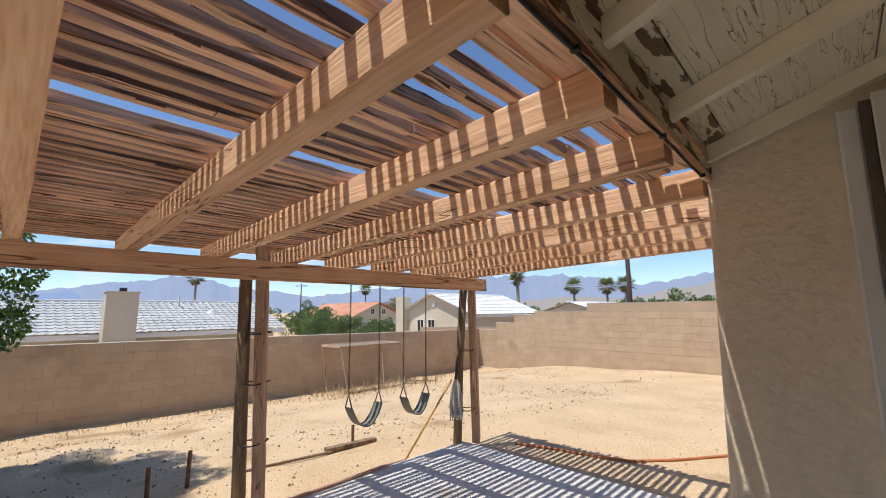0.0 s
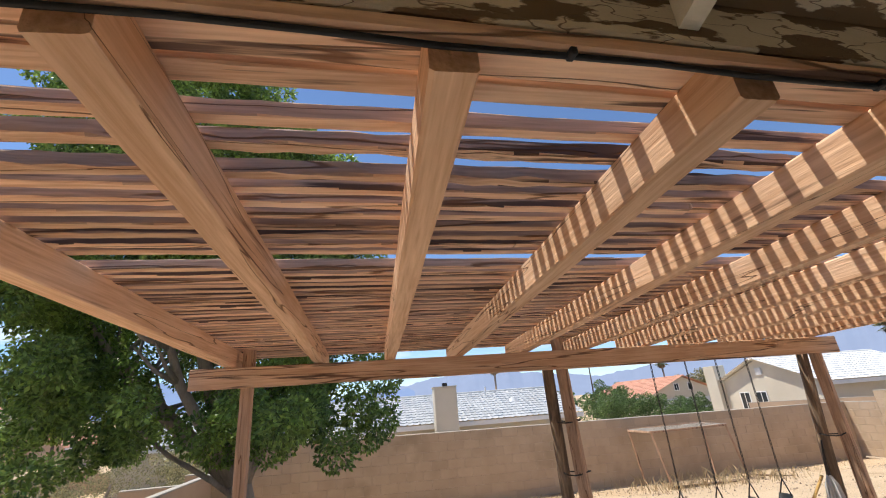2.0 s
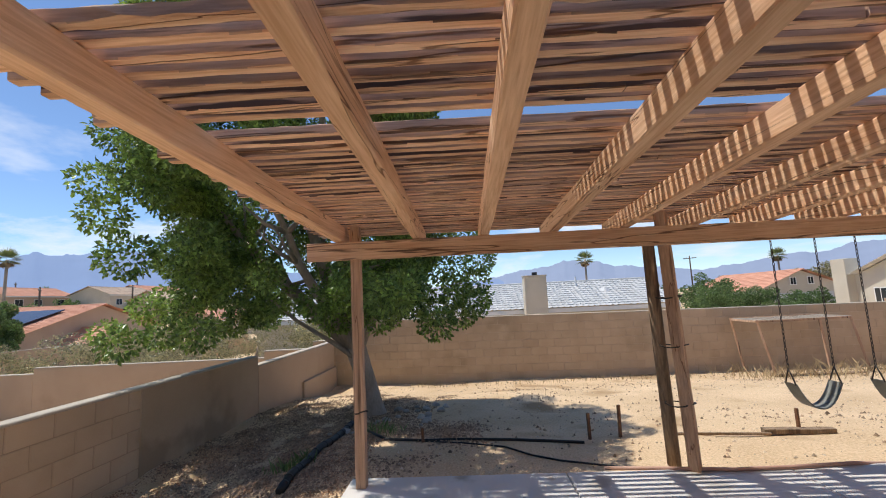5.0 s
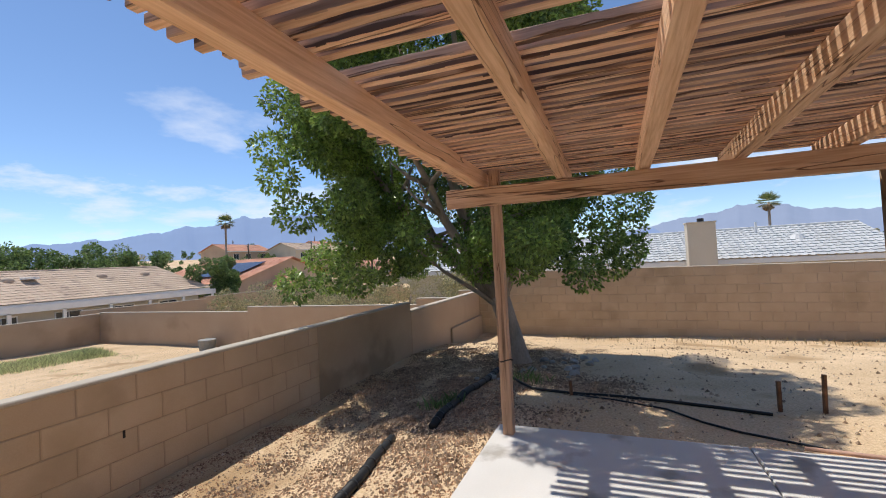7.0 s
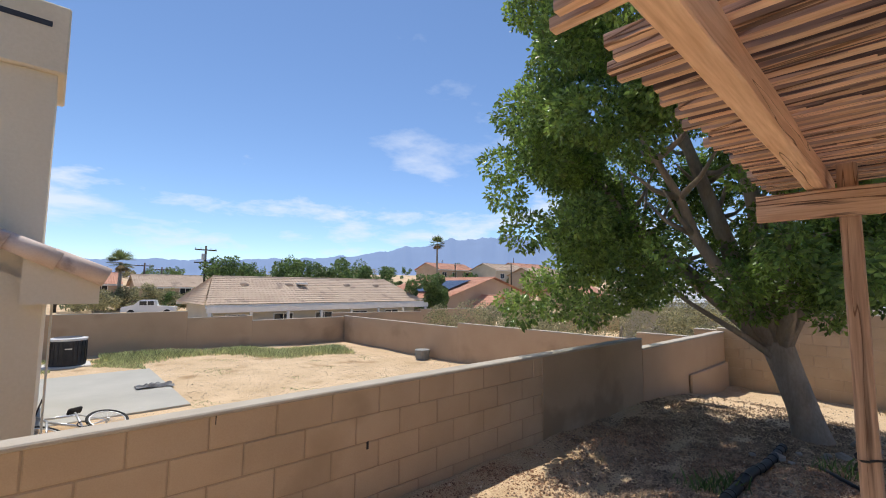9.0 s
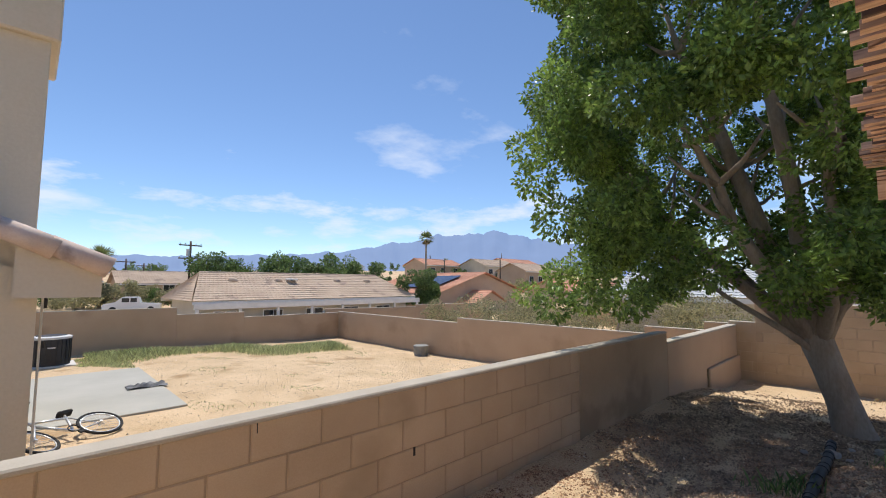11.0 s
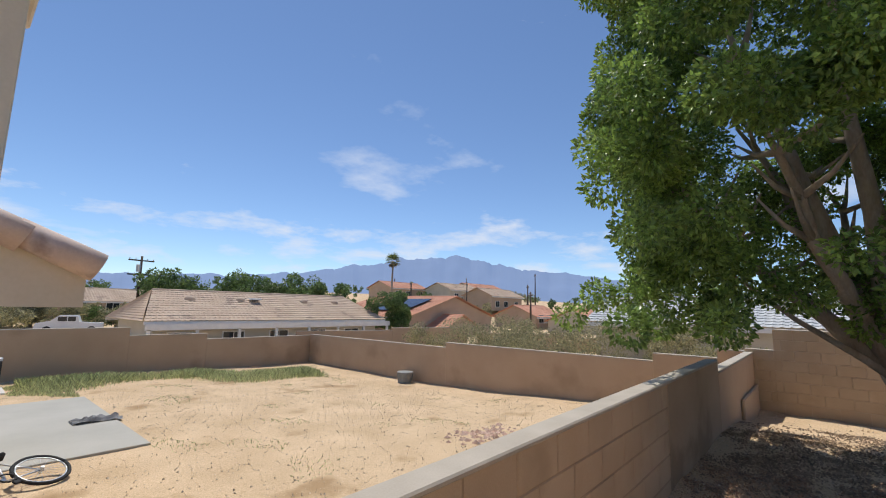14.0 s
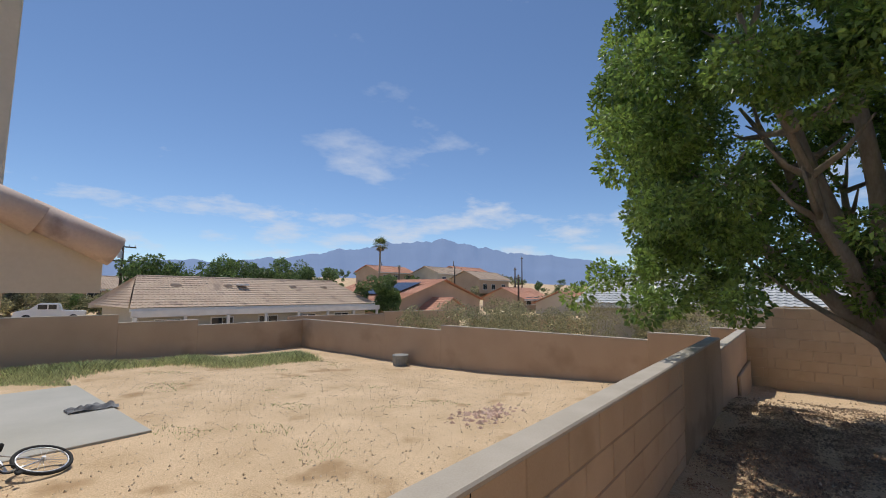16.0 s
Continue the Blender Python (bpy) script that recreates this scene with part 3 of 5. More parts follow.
GLASS = glass()
ALU = mat("bronze_aluminium", (0.10, 0.085, 0.07), (0.14, 0.12, 0.10), 3, 60, 0.45, 0.1, metal=0.6, tint=0)
TRIMGREY = mat("grey_trim", (0.62, 0.60, 0.55), (0.70, 0.68, 0.63), 3, 60, 0.6, 0.2, tint=0.05)
door = empty("door_1", (0, 0, 0), "bronze aluminium sliding glass patio door", "door", kind="structure")
part("pane", boxbm(-0.50, -1.45, 0.06, -0.49, 0.02, 2.03), GLASS, door)
part("pane", boxbm(-0.46, 0.0, 0.06, -0.45, 1.55, 2.03), GLASS, door)
for y in (-1.5, 0.0, 1.54):
    part("stile", boxbm(-0.53, y, 0.0, -0.43, y + 0.06, 2.08, bevel=0.004), ALU, door)
part("rail", boxbm(-0.53, -1.5, 0.0, -0.43, 1.6, 0.06, bevel=0.004), ALU, door)
part("rail", boxbm(-0.53, -1.5, 2.03, -0.43, 1.6, 2.08, bevel=0.004), ALU, door)
win = empty("window_1", (0, 0, 0), "grey trimmed window frame beside the wing wall", "window", kind="structure")
part("window_trim", boxbm(-1.05, 2.16, -0.05, -0.985, 2.296, 2.40, bevel=0.008), TRIMGREY, win)
part("window_trim", boxbm(-0.985, 2.12, -0.05, -0.95, 2.296, 2.40, bevel=0.004), ALU, win)
part("window_frame", boxbm(-0.95, 2.05, -0.05, -0.90, 2.296, 2.40, bevel=0.004), TRIMGREY, win)

# ---- ficus tree ----
random.seed(11)


def crown_mesh(name, centres, leaves, size, material, parent, seed, droop=0.25):
    """Many small folded leaves in sprays round the clump centres (x, y, z, radius)."""
    rg = np.random.default_rng(seed)
    cs = np.array(centres)
    wts = cs[:, 3] ** 2.2
    idx = rg.choice(len(cs), leaves, p=wts / wts.sum())
    d = rg.normal(size=(leaves, 3))
    d /= np.linalg.norm(d, axis=1)[:, None]
    rad = cs[idx, 3] * (0.45 + 0.55 * rg.random(leaves) ** 0.45)
    p = cs[idx, :3] + d * rad[:, None] * np.array([1, 1, 0.85])
    axis = d * 0.7 + rg.normal(size=(leaves, 3)) * 0.6 + np.array([0, 0, -droop])
    axis /= np.linalg.norm(axis, axis=1)[:, None]
    side = np.cross(axis, rg.normal(size=(leaves, 3)))
    side /= np.linalg.norm(side, axis=1)[:, None]
    nrm = np.cross(axis, side)
    ln = size * (0.7 + 0.6 * rg.random(leaves))[:, None]
    wd = ln * 0.27
    q = np.stack([p, p + axis * ln * 0.5 + side * wd + nrm * wd * 0.35, p + axis * ln, p + axis * ln * 0.5 - side * wd + nrm * wd * 0.35], 1).reshape(-1, 3)
    i = np.arange(leaves) * 4
    f = np.stack([np.stack([i, i + 1, i + 2], 1), np.stack([i, i + 2, i + 3], 1)], 1).reshape(-1, 3)
    return mesh_from(name, q.tolist(), f.tolist(), material, parent)


tree = empty("ficus_tree", (-8.86, -2.05, -0.45), "large dense green ficus tree with a pale grey trunk", "tree")


def limb(parent, name, pts, r0, r1, seg=8):
    n = len(pts)
    return part(name, tubebm(pts, [r0 + (r1 - r0) * i / (n - 1) for i in range(n)], seg), BARK, parent, smooth=True)


part("trunk", tubebm([(0.03, 0.03, -0.1), (0, 0, 0.10), (-0.03, -0.07, 0.4), (-0.04, -0.2, 0.85), (-0.04, -0.32, 1.25), (-0.04, -0.4, 1.6)], [0.27, 0.205, 0.175, 0.175, 0.19, 0.13], 14), BARK, tree, smooth=True)
for az, reach, top, r in ((200, 1.2, 3.2, 0.11), (240, 1.7, 4.4, 0.13), (275, 2.2, 3.0, 0.12), (330, 2.2, 3.6, 0.12), (15, 1.9, 3.3, 0.11), (70, 1.5, 4.4, 0.12), (300, 1.7, 5.6, 0.15), (340, 1.2, 6.2, 0.14), (288, 2.9, 3.8, 0.11), (110, 1.6, 3.0, 0.09)):
    a = radians(az)
    pts = [(-0.04, -0.28, 1.1)]
    for k in range(1, 7):
        f = k / 6
        pts.append((-0.05 + reach * f ** 0.9 * math.cos(a) + random.uniform(-0.09, 0.09), -0.3 + reach * f ** 0.9 * math.sin(a) + random.uniform(-0.09, 0.09), 1.2 + (top - 1.2 + 0.6) * f))
    limb(tree, "limb", pts, r, 0.025)
    for k in (3, 4, 5):
        p = Vector(pts[k])
        for q in range(2):
            d = Vector((random.gauss(0, 1), random.gauss(0, 1), random.uniform(0.2, 1.2))).normalized()
            limb(tree, "branch", [p, p + d * 0.4, p + d * 0.75 + Vector((0, 0, 0.15))], r * 0.42, 0.012, 6)
limb(tree, "limb", [(-0.03, -0.10, 0.85), (0.2, -0.6, 1.3), (0.45, -1.2, 1.75), (0.6, -1.9, 2.4)], 0.055, 0.02)
CL = []
for i in range(420):
    while True:
        d = Vector((random.gauss(0, 1), random.gauss(0, 1), random.gauss(0, 1))).normalized()
        f = random.uniform(0.35, 1.0) ** 0.45
        lump = 0.96 + 0.26 * noise.noise(d * 1.9 + Vector((3, 1, 7)))
        x, y, z = d.x * 2.65 * f * lump, d.y * 2.9 * f * lump, 4.75 + d.z * 3.6 * f * lump
        if z < 1.75 + 0.35 * noise.noise(Vector((x, y, 4))):
            continue
        if -1.25 < y < 1.05 and z < 3.4 and random.random() < 0.40:
            continue
        # the side towards the house is thinner below, so that the limbs show
        if x > 0.3 and -1.3 < y < 1.7 and z < 4.9 and random.random() < 0.55:
            continue
        break
    CL.append((x + 0.95, y - 0.98, z, random.uniform(0.20, 0.44)))
for i in range(60):
    a = random.uniform(0, 2 * math.pi)
    r = random.uniform(1.2, 2.7)
    if math.cos(a) > 0.2 and -0.3 < math.sin(a) < 0.6 and random.random() < 0.6:
        continue
    CL.append((r * math.cos(a) + 0.9, 1.1 * r * math.sin(a) - 0.98, random.uniform(1.6, 2.3), random.uniform(0.14, 0.30)))
for x, y, z, r in ((0.2, 1.9, 1.9, 0.3), (-0.1, 1.95, 2.3, 0.3), (0.1, 2.0, 2.7, 0.34), (-0.3, 1.7, 1.7, 0.28), (0.0, 2.05, 2.0, 0.2), (0.4, 1.6, 2.2, 0.3), (0.3, 1.2, 1.8, 0.3), (0.1, 0.9, 2.1, 0.32), (0.4, 0.8, 2.6, 0.34), (0.0, 1.3, 2.6, 0.34), (0.3, 0.5, 2.0, 0.28), (0.5, 1.3, 3.0, 0.36), (0.1, 1.8, 3.2, 0.34), (0.2, 0.4, 1.7, 0.2)):
    CL.append((x, y, z, r))
crown_mesh("crown", CL, 235000, 0.074, LEAF, tree, 3)

# ---- house next door: gable end with barge tiles and chimney ----
TILE_PINK = mat("pale_pink_tile", (0.54, 0.42, 0.36), (0.66, 0.54, 0.47), 4, 60, 0.85, 0.3, tint=0.08, stain=(0.33, 0.24, 0.20), stain_scale=3)
nh = empty("neighbour_house", (0, 0, 0), "pale stucco neighbouring house with pink barge tiles and a square chimney", "house")
gbm = bmesh.new()
gv = [(-1.37, -1.2), (4.0, -1.2), (4.0, 3.4), (2.6, 3.15), (-1.37, 1.52)]
lo = [gbm.verts.new((x, -7.2, z)) for x, z in gv]
hi = [gbm.verts.new((x, -15.5, z)) for x, z in gv]
gbm.faces.new(lo)
gbm.faces.new(hi[::-1])
for i in range(5):
    gbm.faces.new((lo[i], hi[i], hi[(i + 1) % 5], lo[(i + 1) % 5]))
part("wall", gbm, STUCCO_PALE, nh)
part("chimney", boxbm(-1.33, -8.3, 1.5, 1.0, -7.3, 4.25, bevel=0.01), STUCCO_PALE, nh)
part("chimney_cap", boxbm(-1.40, -8.4, 3.84, 1.1, -7.22, 4.62, bevel=0.02), STUCCO_PALE, nh)
NS = 0.41


def nroof(x):
    return 1.54 + NS * (x + 1.9)


rb = bmesh.new()
v = [rb.verts.new((x, y, nroof(x) + h)) for x in (-1.84, 2.7) for y in (-15.7, -6.97) for h in (0.0, 0.09)]
for f in ((0, 1, 3, 2), (4, 6, 7, 5), (0, 4, 5, 1), (2, 3, 7, 6), (1, 5, 7, 3), (0, 2, 6, 4)):
    rb.faces.new([v[i] for i in f])
part("roof", rb, TILE_PINK, nh)
eb = bmesh.new()
ring = [(-1.82, 1.32), (-1.20, 1.32), (-1.20, nroof(-1.20) - 0.004), (-1.82, nroof(-1.82) - 0.004)]
ea, ez = [eb.verts.new((x, -7.0, z)) for x, z in ring], [eb.verts.new((x, -15.6, z)) for x, z in ring]
eb.faces.new(ea)
eb.faces.new(ez[::-1])
for i in range(4):
    eb.faces.new((ea[i], ez[i], ez[(i + 1) % 4], ea[(i + 1) % 4]))
part("boxed_eave", eb, STUCCO_PALE, nh)
for i in range(12):
    x0 = -1.87 + 0.40 * i
    part("barge_tile", tubebm([(x0, -6.93, nroof(x0) + 0.05), (x0 + 0.46, -6.93, nroof(x0 + 0.46) + 0.075)], [0.105, 0.088], 14), TILE_PINK, nh, smooth=True)

# ---- things in the yard ----
CHAIN = mat("dark_chain", (0.05, 0.045, 0.04), (0.12, 0.10, 0.085), 20, 90, 0.55, 0.2, metal=0.7, tint=0)
RUBBER = mat("grey_rubber", (0.17, 0.175, 0.155), (0.27, 0.275, 0.25), 8, 90, 0.65, 0.2, tint=0)


def swing(x, y0, y1, zc, top, label):
    e = empty("swing", (x, (y0 + y1) / 2, zc), label, "swing", group="swings under the pergola")
    h = (y1 - y0) / 2
    bm = bmesh.new()
    rows = []
    for i in range(13):
        u = -1 + i / 6
        y, z = u * h, 0.20 * abs(u) ** 2.2
        rows.append([bm.verts.new((sx, y, z + dz)) for sx, dz in ((-0.075, 0), (0.075, 0), (0.075, 0.012), (-0.075, 0.012))])
    for a, b in zip(rows, rows[1:]):
        for k in range(4):
            bm.faces.new((a[k], a[(k + 1) % 4], b[(k + 1) % 4], b[k]))
    bm.faces.new(rows[0][::-1])
    bm.faces.new(rows[-1])
    part("seat", bm, RUBBER, e, "curved grey rubber sling seat", smooth=False)
    for sgn in (-1, 1):
        y = sgn * h
        for sx in (-0.06, 0.06):
            part("hanger", tubebm([(sx, y, 0.20), (sx * 0.5, y * 1.01, 0.27), (0, y * 1.02, 0.33)], 0.006, 6), CHAIN, e, smooth=True)
        bm = bmesh.new()
        z, k = 0.33, 0
        while z < top - zc:
            pts = []
            for q in range(9):
                a = q * math.pi / 4
                r = 0.008 * math.cos(a)
                pts.append((r if k % 2 else 0, y * 1.02 + (0 if k % 2 else r), z + 0.02 + 0.024 * math.sin(a)))
            tube(bm, pts, 0.003, 5, cap=False)
            z += 0.037
            k += 1
        part("chain", bm, CHAIN, e)
    return e


swing(-4.90, 2.48, 2.85, 0.475, 1.93, "grey rubber sling swing on dark chains")
swing(-4.90, 3.20, 3.54, 0.475, 1.92, "grey rubber sling swing on dark chains")

# wooden garden frame with netting against the back wall
gf = empty("plant_trellis", (-12.85, 8.42, ground_z(-12.85, 8.42)), "leaning bare timber garden frame with torn netting", "frame")
for (x0, y0, x1, y1) in ((-12.37, 6.75, -12.3, 6.5), (-11.14, 6.76, -11.3, 6.55), (-12.17, 8.85, -12.3, 8.85), (-11.04, 8.93, -11.2, 8.75)):
    part("leg", plank(2, (x0 + 11.7, y0 - 7.9, -0.05), (x1 + 11.7, y1 - 7.9, 1.42), 0.05, 0.05, y0 + x0, 0.005, 0.004, 5), REDWOOD_Z, gf)
for a, b in (((-0.62, -1.42, 1.40), (-0.6, 0.98, 1.42)), ((0.42, -1.40, 1.38), (0.5, 0.88, 1.40)), ((-0.62, -1.40, 1.38), (0.42, -1.36, 1.38)), ((-0.6, 0.95, 1.40), (0.5, 0.86, 1.40))):
    part("rail", plank(1, a, b, 0.045, 0.05, a[0] * 3 + b[1], 0.005, 0.004, 6), REDWOOD_Z, gf)
part("base_board", plank(1, (0.55, -1.2, 0.02), (0.66, 1.1, 0.03), 0.05, 0.14, 5, 0.008, 0.005, 6), GREYWOOD, gf)
NET = mat("pale_netting", (0.42, 0.38, 0.32), (0.5, 0.46, 0.4), 6, 60, 0.9, 0.1, tint=0)
nb = bmesh.new()
for i in range(20):
    x = -0.6 + 1.05 * i / 19
    tube(nb, [(x, -1.38, 1.42), (x + 0.02, -0.3, 1.39 - 0.04 * math.sin(i)), (x + 0.03, 0.9, 1.43)], 0.0035, 4, cap=False)
for i in range(34):
    y = -1.38 + 2.3 * i / 33
    tube(nb, [(-0.6, y, 1.42), (0.0, y + 0.02, 1.385), (0.46, y, 1.42)], 0.0035, 4, cap=False)
part("netting", nb, NET, gf)


def stake(x, y, h, lean, label="short rusty steel stake driven into the soil"):
    z = ground_z(x, y)
    e = empty("stake", (x, y, z), label, "stake", group="steel stakes in the yard")
    part("shaft", boxbm(-0.016, -0.016, -0.08, 0.016, 0.016, h, bevel=0.003, m=pose(0, 0, 0, lean, lean * 0.6, 20)), RUSTY, e)


stake(-6.25, 1.08, 0.30, 1)
stake(-6.25, 1.43, 0.36, -3)
stake(-6.3, -0.88, 0.17, 2)
stake(-6.35, 3.50, 0.22, 1)

# mop hung on the pole by the far post, and its fallen handle
MOPM = mat("grey_mop_yarn", (0.50, 0.49, 0.46), (0.66, 0.65, 0.62), 12, 90, 0.95, 0.3, tint=0.1)
mop = empty("mop_head", (-4.86, 4.02, 0.30), "grey string mop head hung on the pole", "mop")
random.seed(21)
for i in range(60):
    a = random.uniform(0, 2 * math.pi)
    r = random.uniform(0.02, 0.085)
    part("strand", tubebm([(0, 0, 0.52), (r * 0.6 * math.cos(a), r * 0.6 * math.sin(a), 0.42), (r * math.cos(a), r * math.sin(a), 0.2), (r * 1.05 * math.cos(a + 0.2), r * 1.05 * math.sin(a + 0.2), random.uniform(0.0, 0.08))], 0.008, 5), MOPM, mop, smooth=True)
part("clamp", tubebm([(0, 0, 0.49), (0, 0.01, 0.62), (0.015, 0.03, 0.8)], [0.02, 0.012, 0.005], 6), CHAIN, mop, smooth=True)
YELLOWWOOD = wood("yellow_handle_wood", (0.50, 0.30, 0.10), (0.62, 0.40, 0.15), 1)
handle = empty("broom_handle", (-5.05, 3.36, ground_z(-5.05, 3.36)), "yellowish wooden broom handle leaning on the pole", "handle")
part("shaft", tubebm([(0.0, 0, 0.02), (0.1, 0.68, 0.85)], 0.013, 8), YELLOWWOOD, handle, smooth=True)

# lumber scraps on the soil
for (x0, y0, x1, y1, w, h, lab) in ((-6.02, 3.64, -6.12, 2.95, 0.09, 0.05, "short weathered timber offcut on the soil"), (-6.06, 3.0, -6.2, 2.0, 0.03, 0.03, "thin bleached lath on the soil"),
                                    (-12.8, 9.9, -12.0, 10.6, 0.10, 0.03, "bleached board lying by the back wall"), (-12.1, 8.0, -12.0, 9.4, 0.12, 0.03, "bleached board lying by the back wall")):
    xm, ym = (x0 + x1) / 2, (y0 + y1) / 2
    e = empty("timber_scrap", (xm, ym, ground_z(xm, ym)), lab, "timber")
    part("board", plank(1, (x0 - xm, y0 - ym, h / 2 + 0.02), (x1 - xm, y1 - ym, h / 2 + 0.01), w, h, x0 + y0, 0.008, 0.004, 6), GREYWOOD, e)

# hoses and black pipes
HOSE = mat("orange_hose", (0.42, 0.15, 0.06), (0.52, 0.22, 0.10), 6, 60, 0.6, 0.2, tint=0)
hose = empty("garden_hose", (-3.0, 5.2, ground_z(-3.0, 5.2)), "reddish orange garden hose lying on the soil", "hose")
part("tube", tubebm([(x + 3.0, y - 5.2, ground_z(x, y) - ground_z(-3.0, 5.2) + 0.015) for x, y in ((-4.5, 4.75), (-4.0, 4.9), (-3.5, 4.98), (-3.16, 5.1), (-2.8, 5.5), (-2.5, 5.95), (-2.3, 6.3), (-1.9, 7.0))], 0.016, 8), HOSE, hose, smooth=True)
PINKHOSE = mat("faded_pink_hose", (0.40, 0.24, 0.18), (0.50, 0.31, 0.24), 6, 60, 0.6, 0.2, tint=0)
h2 = empty("garden_hose", (-5.0, 1.0, 0), "faded pinkish garden hose along the slab edge", "hose")
part("tube", tubebm([(x + 5.0, y - 1.0, z) for x, y, z in ((-5.1, 0.9, -0.04), (-4.97, 1.3, -0.005), (-4.88, 1.55, 0.018), (-4.84, 1.9, 0.018), (-4.86, 2.4, 0.018), (-4.90, 2.9, 0.018), (-4.98, 3.3, -0.03))], 0.017, 8), PINKHOSE, h2, smooth=True)


def pipe(pts, r, label):
    x, y = pts[0]
    z0 = ground_z(x, y)
    e = empty("drain_pipe", (x, y, z0), label, "pipe", group="black pipes under the tree")
    path = [(a - x, b - y, ground_z(a, b) - z0 + r * 0.8) for a, b in pts]
    part("tube", tubebm(path, r, 12), BLACK, e, smooth=True)
    for i in range(1, len(path)):
        p, q = Vector(path[i - 1]), Vector(path[i])
        for f in (0.3, 0.7):
            c = p.lerp(q, f)
            part("rib", tubebm([c, c + (q - p).normalized() * 0.03], r * 1.12, 12), BLACK, e, smooth=True)


pipe([(-4.86, -2.44), (-4.4, -2.34), (-4.05, -2.27), (-3.6, -2.2)], 0.042, "thick black corrugated drain pipe on bare soil")
pipe([(-5.04, -2.08), (-5.4, -2.12), (-5.75, -2.15), (-6.3, -2.14), (-6.8, -2.14), (-7.4, -2.16), (-7.9, -2.18)], 0.042, "thick black corrugated drain pipe in leaf litter")
for pts, rad, lab in ((((-7.1, -1.75), (-6.45, -1.36), (-6.36, -0.9), (-6.31, -0.38), (-6.17, 0.13), (-6.04, 0.58), (-5.99, 0.95)), 0.017, "black irrigation pipe half buried in the soil"),
                      (((-6.33, -0.9), (-6.1, -0.4), (-5.85, 0.06), (-5.6, 0.32), (-5.4, 0.57), (-5.15, 1.1), (-5.08, 1.35)), 0.010, "thin black drip irrigation hose on the soil")):
    bx, by = pts[0]
    dl = empty("drip_line", (bx, by, ground_z(bx, by)), lab, "hose")
    part("tube", tubebm([(x - bx, y - by, ground_z(x, y) - ground_z(bx, by) + rad) for x, y in pts], rad, 6), BLACK, dl, smooth=True)

# grey stones gathered round the trunk
ROCK = mat("grey_field_stone", (0.26, 0.235, 0.20), (0.46, 0.42, 0.37), 6, 50, 0.9, 0.6, tint=0.25)
random.seed(77)
for i in range(26):
    a, d = random.uniform(-0.5, 2.6), random.uniform(0.35, 1.3)
    x, y = -8.5 + d * math.cos(a), -1.85 + d * math.sin(a)
    rk = empty("rock", (x, y, ground_z(x, y)), "rough grey stone lying by the tree trunk", "rock", group="stones round the trunk")
    bm = bmesh.new()
    bmesh.ops.create_icosphere(bm, subdivisions=2, radius=random.uniform(0.03, 0.085))
    off = Vector((i * 3.1, 2, 5))
    for v in bm.verts:
        v.co = v.co * (1 + 0.45 * noise.noise(v.co * 14 + off))
        v.co.z = v.co.z * 0.7 + 0.015
    part("stone", bm, ROCK, rk)
TIE = mat("dark_wire", (0.03, 0.025, 0.02), (0.06, 0.05, 0.04), 9, 60, 0.6, 0.1, tint=0)
for x, y, z, r in ((-4.83, 1.50, 1.47, 0.115), (-4.86, 1.52, 1.05, 0.12), (-4.90, 1.54, 0.55, 0.125), (-4.80, 4.16, 1.15, 0.12), (-4.82, 4.18, 0.42, 0.125), (-4.74, -1.23, 0.62, 0.062)):
    part("wire_tie", tubebm([(x + r * 0.75 * math.cos(k * math.pi / 6), y + r * math.sin(k * math.pi / 6), z + 0.01 * math.sin(k)) for k in range(13)], 0.006, 5), TIE, PERG, smooth=True)

# ---- next-door yard ----
NZ = -1.31
ns = empty("neighbour_slab", (-2.6, -15.72, NZ), "pale concrete slab at the neighbour's back door", "patio", kind="structure")
part("slab_panel", boxbm(-1.47, -2.95, -0.3, 3.5, 2.92, 0.04, bevel=0.01), CONCRETE_OLD, ns)
ACM = mat("dark_grey_metal", (0.035, 0.037, 0.042), (0.06, 0.06, 0.065), 5, 60, 0.5, 0.1, metal=0.4, tint=0)
PALEPAINT = mat("pale_grey_paint", (0.55, 0.55, 0.54), (0.64, 0.64, 0.63), 4, 60, 0.5, 0.1, tint=0)
ac = empty("air_conditioner", (-2.0, -21.2, NZ), "dark grey cube air conditioner unit on a small pad", "air conditioner")
part("pad", boxbm(-0.65, -0.6, -0.1, 0.65, 0.6, 0.05, bevel=0.01), CONCRETE, ac)
part("cabinet", tubebm([(0, 0, 0.05), (0, 0, 0.90)], 0.52, 28), ACM, ac)
part("lid", tubebm([(0, 0, 0.90), (0, 0, 0.97), (0, 0, 1.0)], [0.54, 0.54, 0.42], 28), PALEPAINT, ac, "pale grey rim")
part("fan_grille", tubebm([(0, 0, 1.0), (0, 0, 1.01)], 0.40, 24), ACM, ac)
for i in range(24):
    a = 2 * math.pi * i / 24
    part("rib", boxbm(-0.008, 0.518, 0.12, 0.008, 0.535, 0.86, m=pose(0, 0, 0, 0, 0, 15 * i)), ACM, ac)
part("badge", boxbm(-0.1, 0.536, 0.62, 0.1, 0.545, 0.66), PALEPAINT, ac)

TYRE = mat("bicycle_tyre", (0.02, 0.02, 0.02), (0.04, 0.04, 0.04), 10, 80, 0.8, 0.2, tint=0)
SILVER = mat("silver_bicycle_metal", (0.55, 0.56, 0.58), (0.68, 0.69, 0.70), 8, 60, 0.35, 0.05, metal=0.7, tint=0)


def ring_pts(c, r, n=28, tilt=None):
    m = tilt or Matrix()
    return [Vector(c) + m @ Vector((r * math.cos(2 * math.pi * k / n), r * math.sin(2 * math.pi * k / n), 0)) for k in range(n + 1)]


